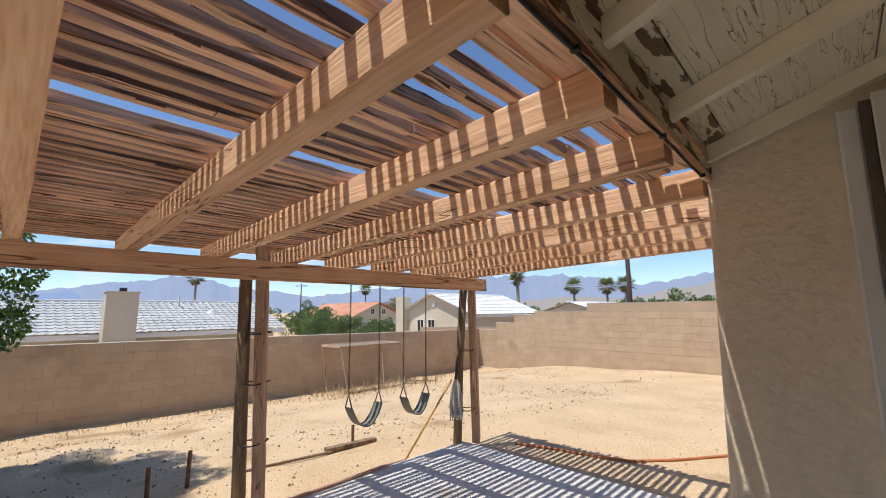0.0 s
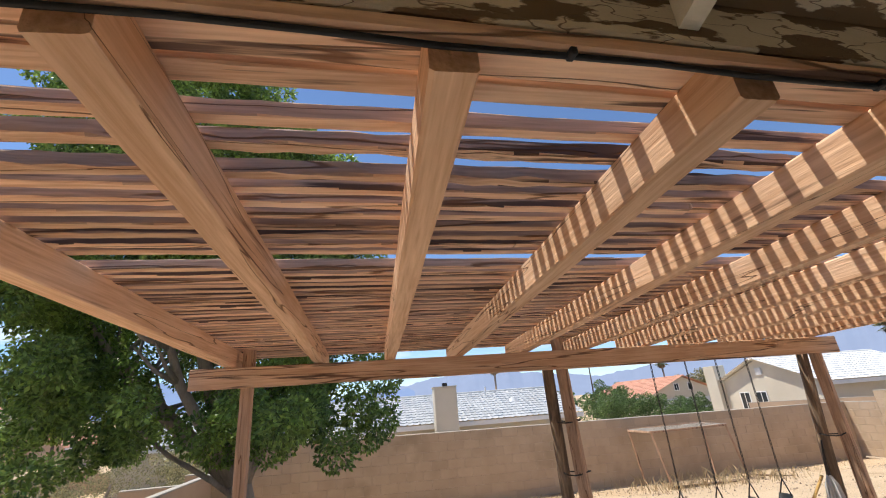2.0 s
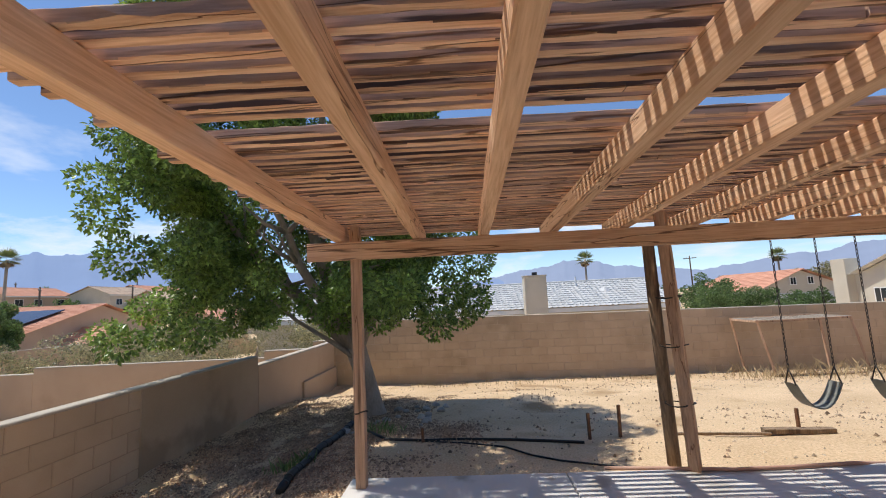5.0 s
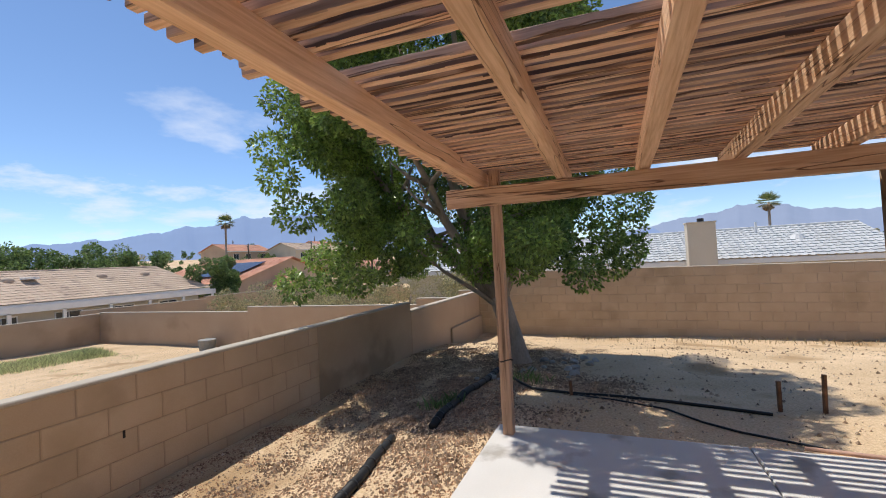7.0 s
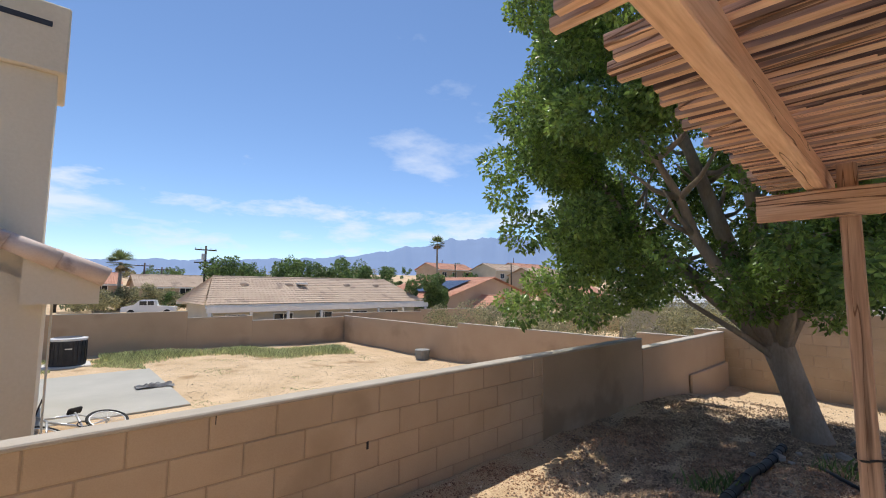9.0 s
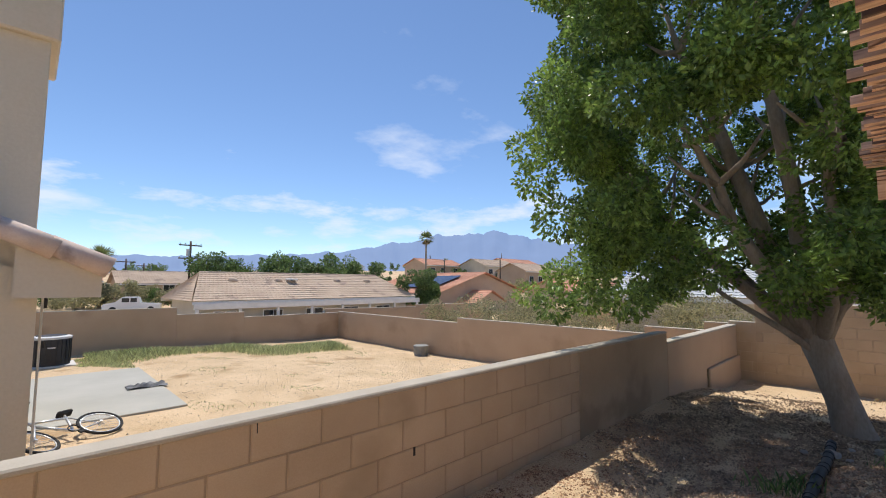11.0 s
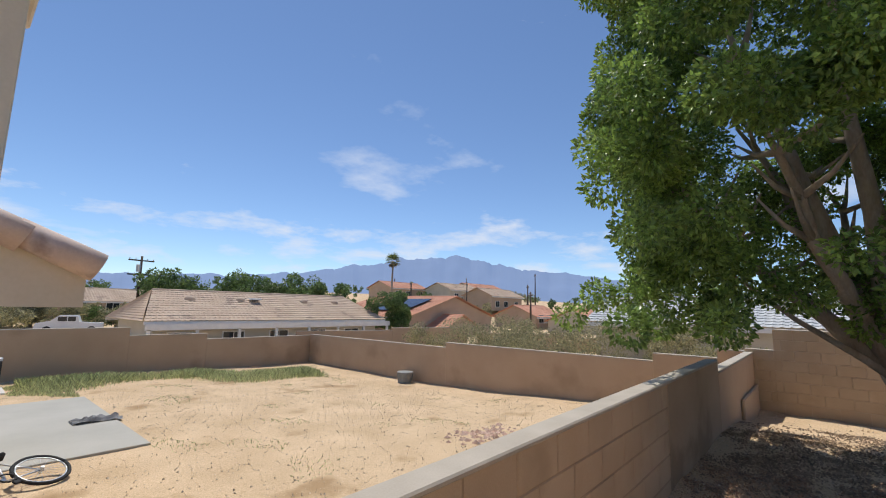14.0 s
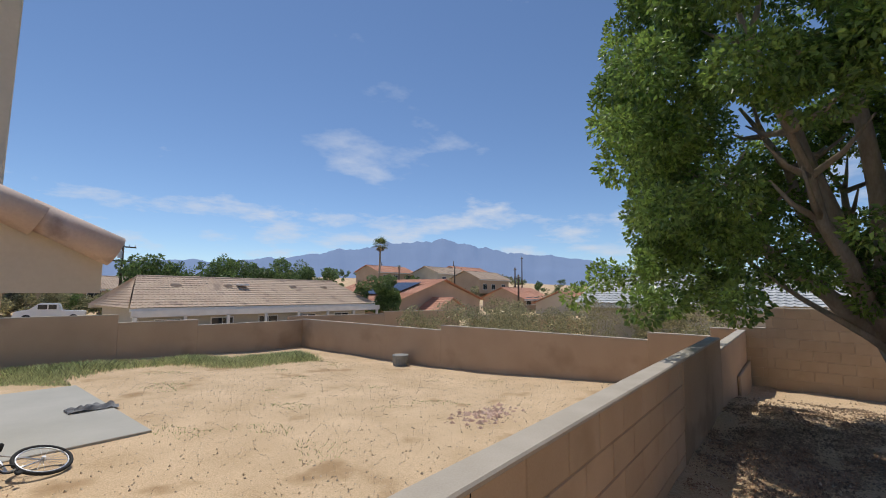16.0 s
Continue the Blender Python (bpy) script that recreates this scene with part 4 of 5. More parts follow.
bike = empty("bicycle", (-1.98, -11.72, NZ + 0.03), "silver mountain bicycle lying on its side on the ground", "bicycle", rz=-149.6)
LIE = pose(0, 0, 0.14, 22, 0, 0)


def lie(x, y, z=0.0):
    return LIE @ Vector((x, y, z))


def wheel(cx, cy, turn):
    m = (LIE.to_3x3() @ Euler((0, radians(turn), 0)).to_matrix()).to_4x4()
    c = lie(cx, cy)
    hub = part("wheel", tubebm([c - m @ Vector((0, 0, 0.05)), c + m @ Vector((0, 0, 0.05))], 0.025, 8), SILVER, bike)
    part("tyre", tubebm(ring_pts(c, 0.335, 28, m), 0.026, 8), TYRE, hub, smooth=True)
    part("rim", tubebm(ring_pts(c, 0.30, 28, m), 0.012, 6), SILVER, hub, smooth=True)
    for k in range(18):
        a = 2 * math.pi * k / 18
        part("spoke", tubebm([c, c + m @ Vector((0.30 * math.cos(a), 0.30 * math.sin(a), 0))], 0.0025, 4), SILVER, hub)


wheel(-0.52, 0.0, 14)
wheel(0.52, 0.0, 0)
for (ax, ay), (bx, by), r in (((0.06, 0.0), (0.20, 0.48), 0.019), ((0.06, 0.0), (-0.31, 0.40), 0.024), ((0.18, 0.40), (-0.33, 0.50), 0.021), ((-0.30, 0.38), (-0.36, 0.60), 0.022),
                              ((-0.31, 0.40), (-0.52, 0.0), 0.018), ((0.06, 0.0), (0.52, 0.0), 0.012), ((0.18, 0.42), (0.52, 0.0), 0.011)):
    part("frame_tube", tubebm([lie(ax, ay), lie(bx, by)], r, 8), SILVER, bike, smooth=True)
part("saddle", boxbm(0.10, 0.50, -0.07, 0.36, 0.58, 0.07, bevel=0.03, m=LIE), TYRE, bike)
part("handlebar", tubebm([lie(-0.36, 0.60, -0.22), lie(-0.37, 0.64, -0.05), lie(-0.37, 0.64, 0.05), lie(-0.34, 0.66, 0.34)], 0.013, 8), TYRE, bike, smooth=True)
part("crank", tubebm(ring_pts(lie(0.06, 0.0, 0.05), 0.09, 16, LIE.to_3x3().to_4x4()), 0.011, 6), TYRE, bike, smooth=True)
part("pedal", boxbm(0.02, -0.21, 0.07, 0.10, -0.14, 0.10, bevel=0.008, m=LIE), TYRE, bike)

bk = empty("concrete_bucket", (-13.5, -15.6, ground_z(-13.5, -15.6) - 0.02), "grey concrete bucket standing on the sand", "bucket")
bb = bmesh.new()
tube(bb, [(0, 0, 0), (0, 0, 0.03), (0, 0, 0.42), (0, 0, 0.44)], [0.27, 0.28, 0.33, 0.31], 18)
part("body", bb, GREYC, bk, smooth=False)
cl = empty("crumpled_tarp", (-3.73, -15.4, NZ + 0.04), "crumpled dark grey cloth on the slab's corner", "cloth")
cb = bmesh.new()
bmesh.ops.create_grid(cb, x_segments=22, y_segments=14, size=0.5)
for v in cb.verts:
    v.co = (v.co.x * 0.9, v.co.y * 0.45, max(0.004, 0.10 * noise.noise(v.co * 5) + 0.07 * (1 - min(1, v.co.length * 2.2)) + 0.02))
part("sheet", cb, mat("dark_cloth", (0.10, 0.10, 0.105), (0.32, 0.32, 0.32), 5, 40, 0.8, 0.4, tint=0), cl)
gate = empty("gate_post", (-1.45, -9.2, NZ), "thin pale steel gate post with dark latches at the house corner", "gate")
part("post", boxbm(-0.014, -0.014, 0, 0.014, 0.014, 2.64, bevel=0.004), PALEPAINT, gate)
part("latch", boxbm(-0.05, -0.012, 1.93, -0.015, 0.012, 2.02, bevel=0.004), ACM, gate)
part("latch", boxbm(-0.05, -0.012, 2.44, -0.015, 0.012, 2.62, bevel=0.004), ACM, gate)

# ---- houses beyond the walls ----
TILE_WHITE = mat("white_roof_tile", (0.40, 0.41, 0.41), (0.56, 0.56, 0.55), 1.2, 30, 0.8, 0.2, tint=0, stain=(0.45, 0.45, 0.44), stain_scale=0.8)
TILE_TAN = mat("tan_roof_tile", (0.46, 0.34, 0.25), (0.58, 0.45, 0.34), 0.7, 20, 0.85, 0.2, tint=0, stain=(0.36, 0.27, 0.21), stain_scale=0.9)
TILE_RED = mat("salmon_roof_tile", (0.52, 0.25, 0.16), (0.66, 0.36, 0.25), 0.7, 20, 0.85, 0.2, tint=0)
WHITE = mat("white_paint", (0.70, 0.69, 0.66), (0.80, 0.79, 0.76), 2, 40, 0.6, 0.1, tint=0)
CREAMWALL = mat("cream_stucco", (0.52, 0.46, 0.36), (0.62, 0.56, 0.45), 0.5, 20, 0.92, 0.2, tint=0.03)
TANWALL = mat("tan_stucco", (0.45, 0.33, 0.23), (0.54, 0.41, 0.30), 0.5, 20, 0.92, 0.2, tint=0.05)
PANEL = mat("solar_panel", (0.02, 0.025, 0.05), (0.035, 0.04, 0.07), 2, 20, 0.2, 0.0, tint=0)


def roof_plane(name, e, p00, p10, p01, p11, material, tile=0.34, course=0.40, wave=0.045):
    """Tiled slope: p00-p10 is the eave, p01-p11 the ridge; rows of rounded tiles, each course lapping the next."""
    p00, p10, p01, p11 = (Vector(p) for p in (p00, p10, p01, p11))
    nrm = (p10 - p00).cross(p01 - p00).normalized()
    if nrm.z < 0:
        nrm = -nrm
    nu = max(6, int((p10 - p00).length / tile) * 3)
    nv = max(3, int((p01 - p00).length / course))
    verts, faces = [], []
    for j in range(nv):
        for half in (0, 1):
            f = (j + half * 0.999) / nv
            a, b = p00.lerp(p01, f), p10.lerp(p11, f)
            for i in range(nu + 1):
                p = a.lerp(b, i / nu)
                h = wave * (0.5 + 0.5 * math.cos(2 * math.pi * i / 3)) + (0.035 if half == 0 else 0.0)
                verts.append(p + nrm * (h + 0.02))
    w = nu + 1
    for j in range(2 * nv - 1):
        for i in range(nu):
            faces.append((j * w + i, j * w + i + 1, (j + 1) * w + i + 1, (j + 1) * w + i))
    return mesh_from(name, [tuple(v) for v in verts], faces, material, e)


def window(e, p, axis, w, h):
    """A recessed window on a wall whose outside faces axis ('x+', 'y+', 'y-')."""
    x, y, z = p
    sgn = -1 if axis[1] == "-" else 1
    if axis[0] == "x":
        fr = part("window", boxbm(x - 0.02, y - w / 2 - 0.08, z - 0.08, x + 0.05, y + w / 2 + 0.08, z + h + 0.08), WHITE, e)
        part("pane", boxbm(x + 0.03, y - w / 2, z, x + 0.056, y - 0.03, z + h), GLASS, fr)
        part("pane", boxbm(x + 0.03, y + 0.03, z, x + 0.056, y + w / 2, z + h), GLASS, fr)
    else:
        fr = part("window", boxbm(x - w / 2 - 0.08, y - 0.02, z - 0.08, x + w / 2 + 0.08, y + 0.05 * sgn, z + h + 0.08), WHITE, e)
        part("pane", boxbm(x - w / 2, y + 0.03 * sgn, z, x - 0.03, y + 0.056 * sgn, z + h), GLASS, fr)
        part("pane", boxbm(x + 0.03, y + 0.03 * sgn, z, x + w / 2, y + 0.056 * sgn, z + h), GLASS, fr)


def gable_house(label, x0, x1, y0, y1, base, eave, ridge, along, wallm, roofm, over=0.5, hip=0.0, name="house"):
    """A house whose ridge runs along 'x' or 'y'; hip: how far the ridge stops short of each end."""
    e = empty(name, ((x0 + x1) / 2, (y0 + y1) / 2, base), label, "house")
    cx, cy = e.location.x, e.location.y
    X0, X1, Y0, Y1, E, R = x0 - cx, x1 - cx, y0 - cy, y1 - cy, eave - base, ridge - base
    bm = bmesh.new()
    box(bm, X0, Y0, 0, X1, Y1, E)
    if not hip:
        if along == "x":
            pr = [((X0, Y0, E), (X0, Y1, E), (X0, 0, R - 0.05)), ((X1, Y0, E), (X1, Y1, E), (X1, 0, R - 0.05))]
        else:
            pr = [((X0, Y0, E), (X1, Y0, E), (0, Y0, R - 0.05)), ((X0, Y1, E), (X1, Y1, E), (0, Y1, R - 0.05))]
        va = [bm.verts.new(p) for p in pr[0]]
        vb = [bm.verts.new(p) for p in pr[1]]
        bm.faces.new(va)
        bm.faces.new(vb)
        for i in range(3):
            bm.faces.new((va[i], va[(i + 1) % 3], vb[(i + 1) % 3], vb[i]))
    part("wall", bm, wallm, e)
    o = over
    if along == "x":
        k = (R - E) / (Y1)
        ee = E - k * o
        roof_plane("roof", e, (X0 - o, Y1 + o, ee), (X1 + o, Y1 + o, ee), (X0 - o + hip, 0, R), (X1 + o - hip, 0, R), roofm)
        roof_plane("roof", e, (X0 - o, Y0 - o, ee), (X1 + o, Y0 - o, ee), (X0 - o + hip, 0, R), (X1 + o - hip, 0, R), roofm)
        part("ridge_cap", tubebm([(X0 - o + hip, 0, R + 0.03), (X1 + o - hip, 0, R + 0.03)], 0.11, 8), roofm, e)
        part("fascia", boxbm(X0 - o, Y1 + o - 0.05, ee - 0.22, X1 + o, Y1 + o, ee + 0.01), WHITE, e)
        part("fascia", boxbm(X0 - o, Y0 - o, ee - 0.22, X1 + o, Y0 - o + 0.05, ee + 0.01), WHITE, e)
        if hip:
            roof_plane("roof", e, (X0 - o, Y0 - o, ee), (X0 - o, Y1 + o, ee), (X0 - o + hip, -0.01, R), (X0 - o + hip, 0.01, R), roofm)
            roof_plane("roof", e, (X1 + o, Y0 - o, ee), (X1 + o, Y1 + o, ee), (X1 + o - hip, -0.01, R), (X1 + o - hip, 0.01, R), roofm)
    else:
        k = (R - E) / (X1)
        ee = E - k * o
        roof_plane("roof", e, (X1 + o, Y0 - o, ee), (X1 + o, Y1 + o, ee), (0, Y0 - o + hip, R), (0, Y1 + o - hip, R), roofm)
        roof_plane("roof", e, (X0 - o, Y0 - o, ee), (X0 - o, Y1 + o, ee), (0, Y0 - o + hip, R), (0, Y1 + o - hip, R), roofm)
        part("ridge_cap", tubebm([(0, Y0 - o + hip, R + 0.03), (0, Y1 + o - hip, R + 0.03)], 0.11, 8), roofm, e)
        part("fascia", boxbm(X1 + o - 0.05, Y0 - o, ee - 0.22, X1 + o, Y1 + o, ee + 0.01), WHITE, e)
        if hip:
            roof_plane("roof", e, (X0 - o, Y0 - o, ee), (X1 + o, Y0 - o, ee), (-0.01, Y0 - o + hip, R), (0.01, Y0 - o + hip, R), roofm)
            roof_plane("roof", e, (X0 - o, Y1 + o, ee), (X1 + o, Y1 + o, ee), (-0.01, Y1 + o - hip, R), (0.01, Y1 + o - hip, R), roofm)
    return e


# white tiled house behind the back wall, with a square chimney
w1 = gable_house("low house with a pale grey-white tiled roof and square chimney", -34.6, -26.5, -13.0, 11.2, -1.6, 0.92, 2.30, "y", CREAMWALL, TILE_WHITE)
L = w1.location
part("chimney", boxbm(-25.9 - L.x, 2.95 - L.y, 0, -25.05 - L.x, 4.17 - L.y, 4.22, bevel=0.02), CREAMWALL, w1, "pale stucco chimney")
part("chimney_cap", boxbm(-25.95 - L.x, 2.91 - L.y, 4.22, -25.01 - L.x, 4.21 - L.y, 4.27), CREAMWALL, w1)
part("chimney_pot", tubebm([(-25.45 - L.x, 3.6 - L.y, 4.25), (-25.45 - L.x, 3.6 - L.y, 4.45)], 0.15, 10), BLACK, w1)
part("vent_pipe", tubebm([(-29.6 - L.x, 6.9 - L.y, 3.4), (-29.6 - L.x, 6.9 - L.y, 4.25)], 0.06, 8), WHITE, w1)
dm = bmesh.new()
tube(dm, [(-28.6 - L.x, 8.4 - L.y, 3.1), (-28.6 - L.x, 8.4 - L.y, 3.45)], [0.45, 0.2], 12)
part("vent_hood", dm, PALEPAINT, w1)

# tan roofed house past the next yard, with a porch
w2 = gable_house("long low house with a tan tiled roof and white porch", -29.4, -10.4, -44.6, -36.2, -2.8, 0.42, 2.25, "x", CREAMWALL, TILE_TAN, hip=1.6, over=0.7)
L = w2.location
part("porch_beam", boxbm(-30.6 - L.x, -35.55 - L.y, 2.35, -9.8 - L.x, -35.4 - L.y, 2.78), WHITE, w2)
for i in range(8):
    part("porch_post", boxbm(-30.4 + 2.9 * i - L.x, -35.55 - L.y, 0, -30.2 + 2.9 * i - L.x, -35.4 - L.y, 2.4), WHITE, w2)
for i in range(5):
    window(w2, (-26.5 + 3.6 * i - L.x, -36.2 - L.y, 1.0), "y+", 1.5, 1.1)
for x in (-13.4, -17.2, -23.0, -26.4):
    hb = bmesh.new()
    bmesh.ops.create_uvsphere(hb, u_segments=12, v_segments=6, radius=0.4, matrix=Matrix.Translation((x - L.x, -38.9 - L.y, 4.42)) @ Matrix.Diagonal((1, 0.8, 0.75, 1)))
    part("vent_hood", hb, TILE_TAN, w2, smooth=True)
part("skylight", boxbm(-18.7 - L.x, -39.0 - L.y, 4.50, -17.9 - L.x, -38.3 - L.y, 4.66, bevel=0.02, m=None), WHITE, w2)

# salmon roofed house with solar panels
w3 = gable_house("tan house with a salmon tiled roof and solar panels", -49.2, -33.6, -50.0, -36.0, -3.0, 0.4, 2.75, "y", TANWALL, TILE_RED)
L = w3.location
sb = boxbm(-2.4, -3.0, 0, 2.4, 3.0, 0.08, m=pose(4.3, 2.2, 4.68, 0, 16.8, 0))
part("solar_panel", sb, PANEL, w3)
w3b = gable_house("small tan gabled wing with a salmon tiled roof", -41.9, -36.9, -36.6, -33.2, -3.0, -0.6, 0.6, "y", TANWALL, TILE_RED, over=0.35)
window(w3b, (0.9, 1.7, 0.9), "y+", 0.9, 1.1)

# cream gabled house with a bright white roof
w4 = gable_house("cream gabled house with a bright white roof", -34.2, -25.4, 27.6, 37.6, -1.4, 1.55, 3.25, "y", CREAMWALL, WHITE)
L = w4.location
for x in (-31.6, -30.1):
    window(w4, (x - L.x, 27.6 - L.y, 1.2), "y-", 0.8, 1.1)
part("gable_vent", boxbm(-30.0 - L.x, 27.5 - L.y, 3.5, -29.5 - L.x, 27.62 - L.y, 4.0), PALEPAINT, w4)
part("chimney", boxbm(-34.6 - L.x, 27.0 - L.y, 0, -33.4 - L.x, 28.0 - L.y, 4.5, bevel=0.02), CREAMWALL, w4)
w4b = gable_house("cream wing with a bright white roof and wide window", -24.6, -15.6, 35.0, 44.0, -1.4, 1.0, 2.35, "y", CREAMWALL, WHITE)
L = w4b.location
part("garage_opening", boxbm(-24.2 - L.x, 34.93 - L.y, 0.9, -20.5 - L.x, 35.02 - L.y, 2.3), GLASS, w4b)
w5 = gable_house("cream house with a salmon tiled roof", -63.0, -49.0, 31.0, 40.0, -1.8, 1.0, 2.9, "x", CREAMWALL, TILE_RED)
L = w5.location
for y in (34.6, 36.4):
    window(w5, (-49.0 - L.x, y - L.y, 3.2), "x+", 0.5, 0.7)
part("garage_door", boxbm(-49.02 - L.x, 32.5 - L.y, 0.3, -48.9 - L.x, 38.5 - L.y, 2.3), PALEPAINT, w5)
plain_wall("wall_white_garden", (-27.0, 23.5), (-14.0, 33.5), ((1.0, 0.40),), -1.8, "pale garden wall before the white-roofed house")
plain_wall("wall_grey_far", (-13.6, -24.0), (-24.5, -21.0), ((0.5, -0.02), (1.0, 0.12)), -2.2, "pale grey garden wall beyond the yard")
plain_wall("wall_tan_far", (-25.0, -20.5), (-38.0, -8.0), ((0.4, -0.25), (1.0, -0.5)), -2.6, "tan garden wall beyond the yard")
plain_wall("wall_behind_far", (-13.0, 24.0), (8.0, 24.0), ((1.0, 2.02),), -1.4, "tan garden wall behind the far block wall")

random.seed(31)
# houses of the slope behind
for x, y, wdt, dep, b, h, rf, wl in ((-70, -42, 10, 8, -2.2, 2.0, TILE_RED, TANWALL), (-66, -30, 9, 8, -2.5, 1.7, TILE_RED, CREAMWALL), (-95, -80, 14, 9, 0.8, 3.2, TILE_TAN, CREAMWALL), (-112, -84, 16, 9, 2.0, 3.2, TILE_RED, CREAMWALL),
                                     (-88, -62, 13, 8, 0.0, 3.4, TILE_TAN, TANWALL), (-85, -92, 14, 9, 2.4, 3.0, TILE_RED, TANWALL), (-36, -78, 13, 9, -2.6, 2.7, TILE_TAN, CREAMWALL), (-18, -84, 14, 9, -2.6, 2.4, TILE_TAN, TANWALL),
                                     (-4, -92, 11, 8, -2.8, 2.2, TILE_RED, TANWALL), (-16, 70, 14, 9, -1.2, 2.8, WHITE, CREAMWALL), (-2, 55, 12, 9, -1.2, 3.4, TILE_TAN, TANWALL)):
    hz = ground_z(x, y)
    e = gable_house("distant low house with a tiled roof", x - wdt / 2, x + wdt / 2, y - dep / 2, y + dep / 2, hz, hz + h, hz + h + 1.7, "x", wl, rf, name="house")
    for k in (-0.3, 0.05, 0.32):
        window(e, (k * wdt, dep / 2, 0.9), "y+", 1.5, 1.2)


# ---- palms, trees, shrubs, poles ----
POLEWOOD = mat("creosoted_pole", (0.07, 0.05, 0.04), (0.13, 0.10, 0.08), 3, 30, 0.9, 0.3, stretch=(1, 1, 0.2), tint=0.05)
FROND = leaf_mat("palm_frond", (0.12, 0.155, 0.05), (0.24, 0.27, 0.10))
DRYFROND = mat("dry_frond", (0.22, 0.16, 0.09), (0.32, 0.24, 0.14), 3, 20, 0.95, 0.2, tint=0.2, island=True)


def palm(x, y, top, size, seed, label="tall fan palm with a shaggy dry skirt", base=None):
    z0 = ground_z(x, y) if base is None else base
    e = empty("palm_tree", (x, y, z0), label, "palm tree", group="fan palms")
    h = top - z0
    part("trunk", tubebm([(0, 0, -0.2), (0.05, 0, h * 0.5), (0, 0.05, h)], [0.22 * size, 0.17 * size, 0.15 * size], 8), BARK, e, smooth=True)
    rg = random.Random(seed)
    for mat_, count, lo, hi, nm in ((FROND, 34, -30, 80, "crown"), (DRYFROND, 14, -85, -45, "skirt")):
        v, f = [], []
        for i in range(count):
            az, el = rg.uniform(0, 2 * math.pi), radians(rg.uniform(lo, hi))
            d = Vector((math.cos(az) * math.cos(el), math.sin(az) * math.cos(el), math.sin(el)))
            s_ = d.cross(Vector((0, 0, 1))).normalized()
            u = s_.cross(d)
            st = Vector((0, 0, h)) + d * 0.45 * size
            for k in range(-4, 5):
                a = k * 0.26
                t = (d * math.cos(a) + s_ * math.sin(a)) * size * (1.25 if nm == "crown" else 0.8) * rg.uniform(0.8, 1.05) + Vector((0, 0, -0.16 * size * abs(k) / 4))
                n = len(v)
                p = st + t * 0.55
                wv = (s_ * math.cos(a) - d * math.sin(a)) * 0.055 * size
                v += [tuple(st), tuple(p + wv + u * 0.02), tuple(st + t), tuple(p - wv + u * 0.02)]
                f.append((n, n + 1, n + 2, n + 3))
        mesh_from(nm, v, f, mat_, e)
    return e


def bushy(name, x, y, width, height, material, leaves, size, seed, label, category="tree", trunk=0.0, base=None, n=26, group=""):
    z0 = ground_z(x, y) if base is None else base
    e = empty(name, (x, y, z0), label, category, group)
    rg = random.Random(seed)
    part("trunk", tubebm([(0, 0, -0.1), (0.04 * width, 0, max(trunk, 0.2) * 0.6), (0, 0.03 * width, max(trunk, 0.25) + height * 0.3)], [0.05 * height + 0.02, 0.04 * height, 0.02 * height], 7), BARK, e, smooth=True)
    cs = []
    for i in range(n):
        a, r = rg.uniform(0, 2 * math.pi), width / 2 * rg.random() ** 0.5
        z = trunk + (height - trunk) * rg.uniform(0.12, 1.0) * (1 - 0.35 * (2 * r / width) ** 2)
        cs.append((r * math.cos(a), r * math.sin(a), z, width * rg.uniform(0.08, 0.17)))
    crown_mesh("crown", cs, leaves, size, material, e, seed)
    return e


palm(-58.8, 15.6, 6.0, 0.85, 1)
palm(-58.5, 40.0, 5.2, 0.75, 8)
palm(-35.4, 49.0, 6.6, 0.85, 2)
palm(-36.3, 50.0, 6.0, 0.8, 3)
palm(-27.0, 58.0, 4.9, 1.0, 4)
palm(-24.2, 57.5, 5.0, 1.0, 5)
palm(-28.5, 51.5, 4.7, 0.9, 9)
palm(-63.7, -71.5, 11.2, 1.25, 6)
palm(-8.1, -72.0, 4.6, 1.2, 7)
bushy("tree", -28.6, 53.1, 5.6, 5.0, SHRUB, 9000, 0.22, 41, "dense round green tree beyond the far wall", trunk=1.0)
bushy("tree", -22.8, 60.0, 5.0, 5.0, SHRUB, 7000, 0.22, 42, "green tree beside the palms", trunk=1.0)
bushy("tree", -48.6, 25.4, 4.6, 4.6, SHRUB, 8000, 0.2, 43, "rounded green tree before the salmon-roofed house", trunk=0.8)
bushy("tree", -56.0, 42.5, 6.0, 5.6, SAGE, 6000, 0.25, 44, "grey-green tree behind the roofs", trunk=1.0)
for i, (x, y, w, h) in enumerate(((-44.0, 22.6, 4.6, 3.9), (-43.0, 25.0, 4.4, 3.4), (-41.5, 27.0, 4.2, 3.0), (-40.0, 29.2, 3.8, 2.6), (-38.0, 27.0, 3.4, 2.2))):
    bushy("hedge", x, y, w, h + 0.4, SHRUB, 6000, 0.16, 50 + i, "dense bright green hedge shrub", "shrub")
bushy("tree", -32.0, -37.2, 4.8, 4.9, SHRUB, 12000, 0.2, 60, "feathery green tree beside the tan-roofed house", trunk=0.9)
for i in range(16):
    x, y = -16.0 - 1.6 * i + random.uniform(-1, 1), -58 - random.uniform(0, 6) + 0.35 * i
    bushy("tree", x, y, random.uniform(4, 6), random.uniform(6.4, 7.8), SHRUB, 2600, 0.32, 70 + i, "green tree in the row behind the roofs", trunk=1.2, group="trees behind the roofs")
for i in range(14):
    x, y = -15.0 - random.uniform(0, 13), -4.5 - random.uniform(1.0, 13)
    bushy("desert_shrub", x, y, random.uniform(2.2, 3.6), random.uniform(1.9, 2.7), SAGE, 3600, 0.085, 100 + i, "sparse olive-brown desert shrub behind the wall", "shrub", group="desert shrubs behind the wall")
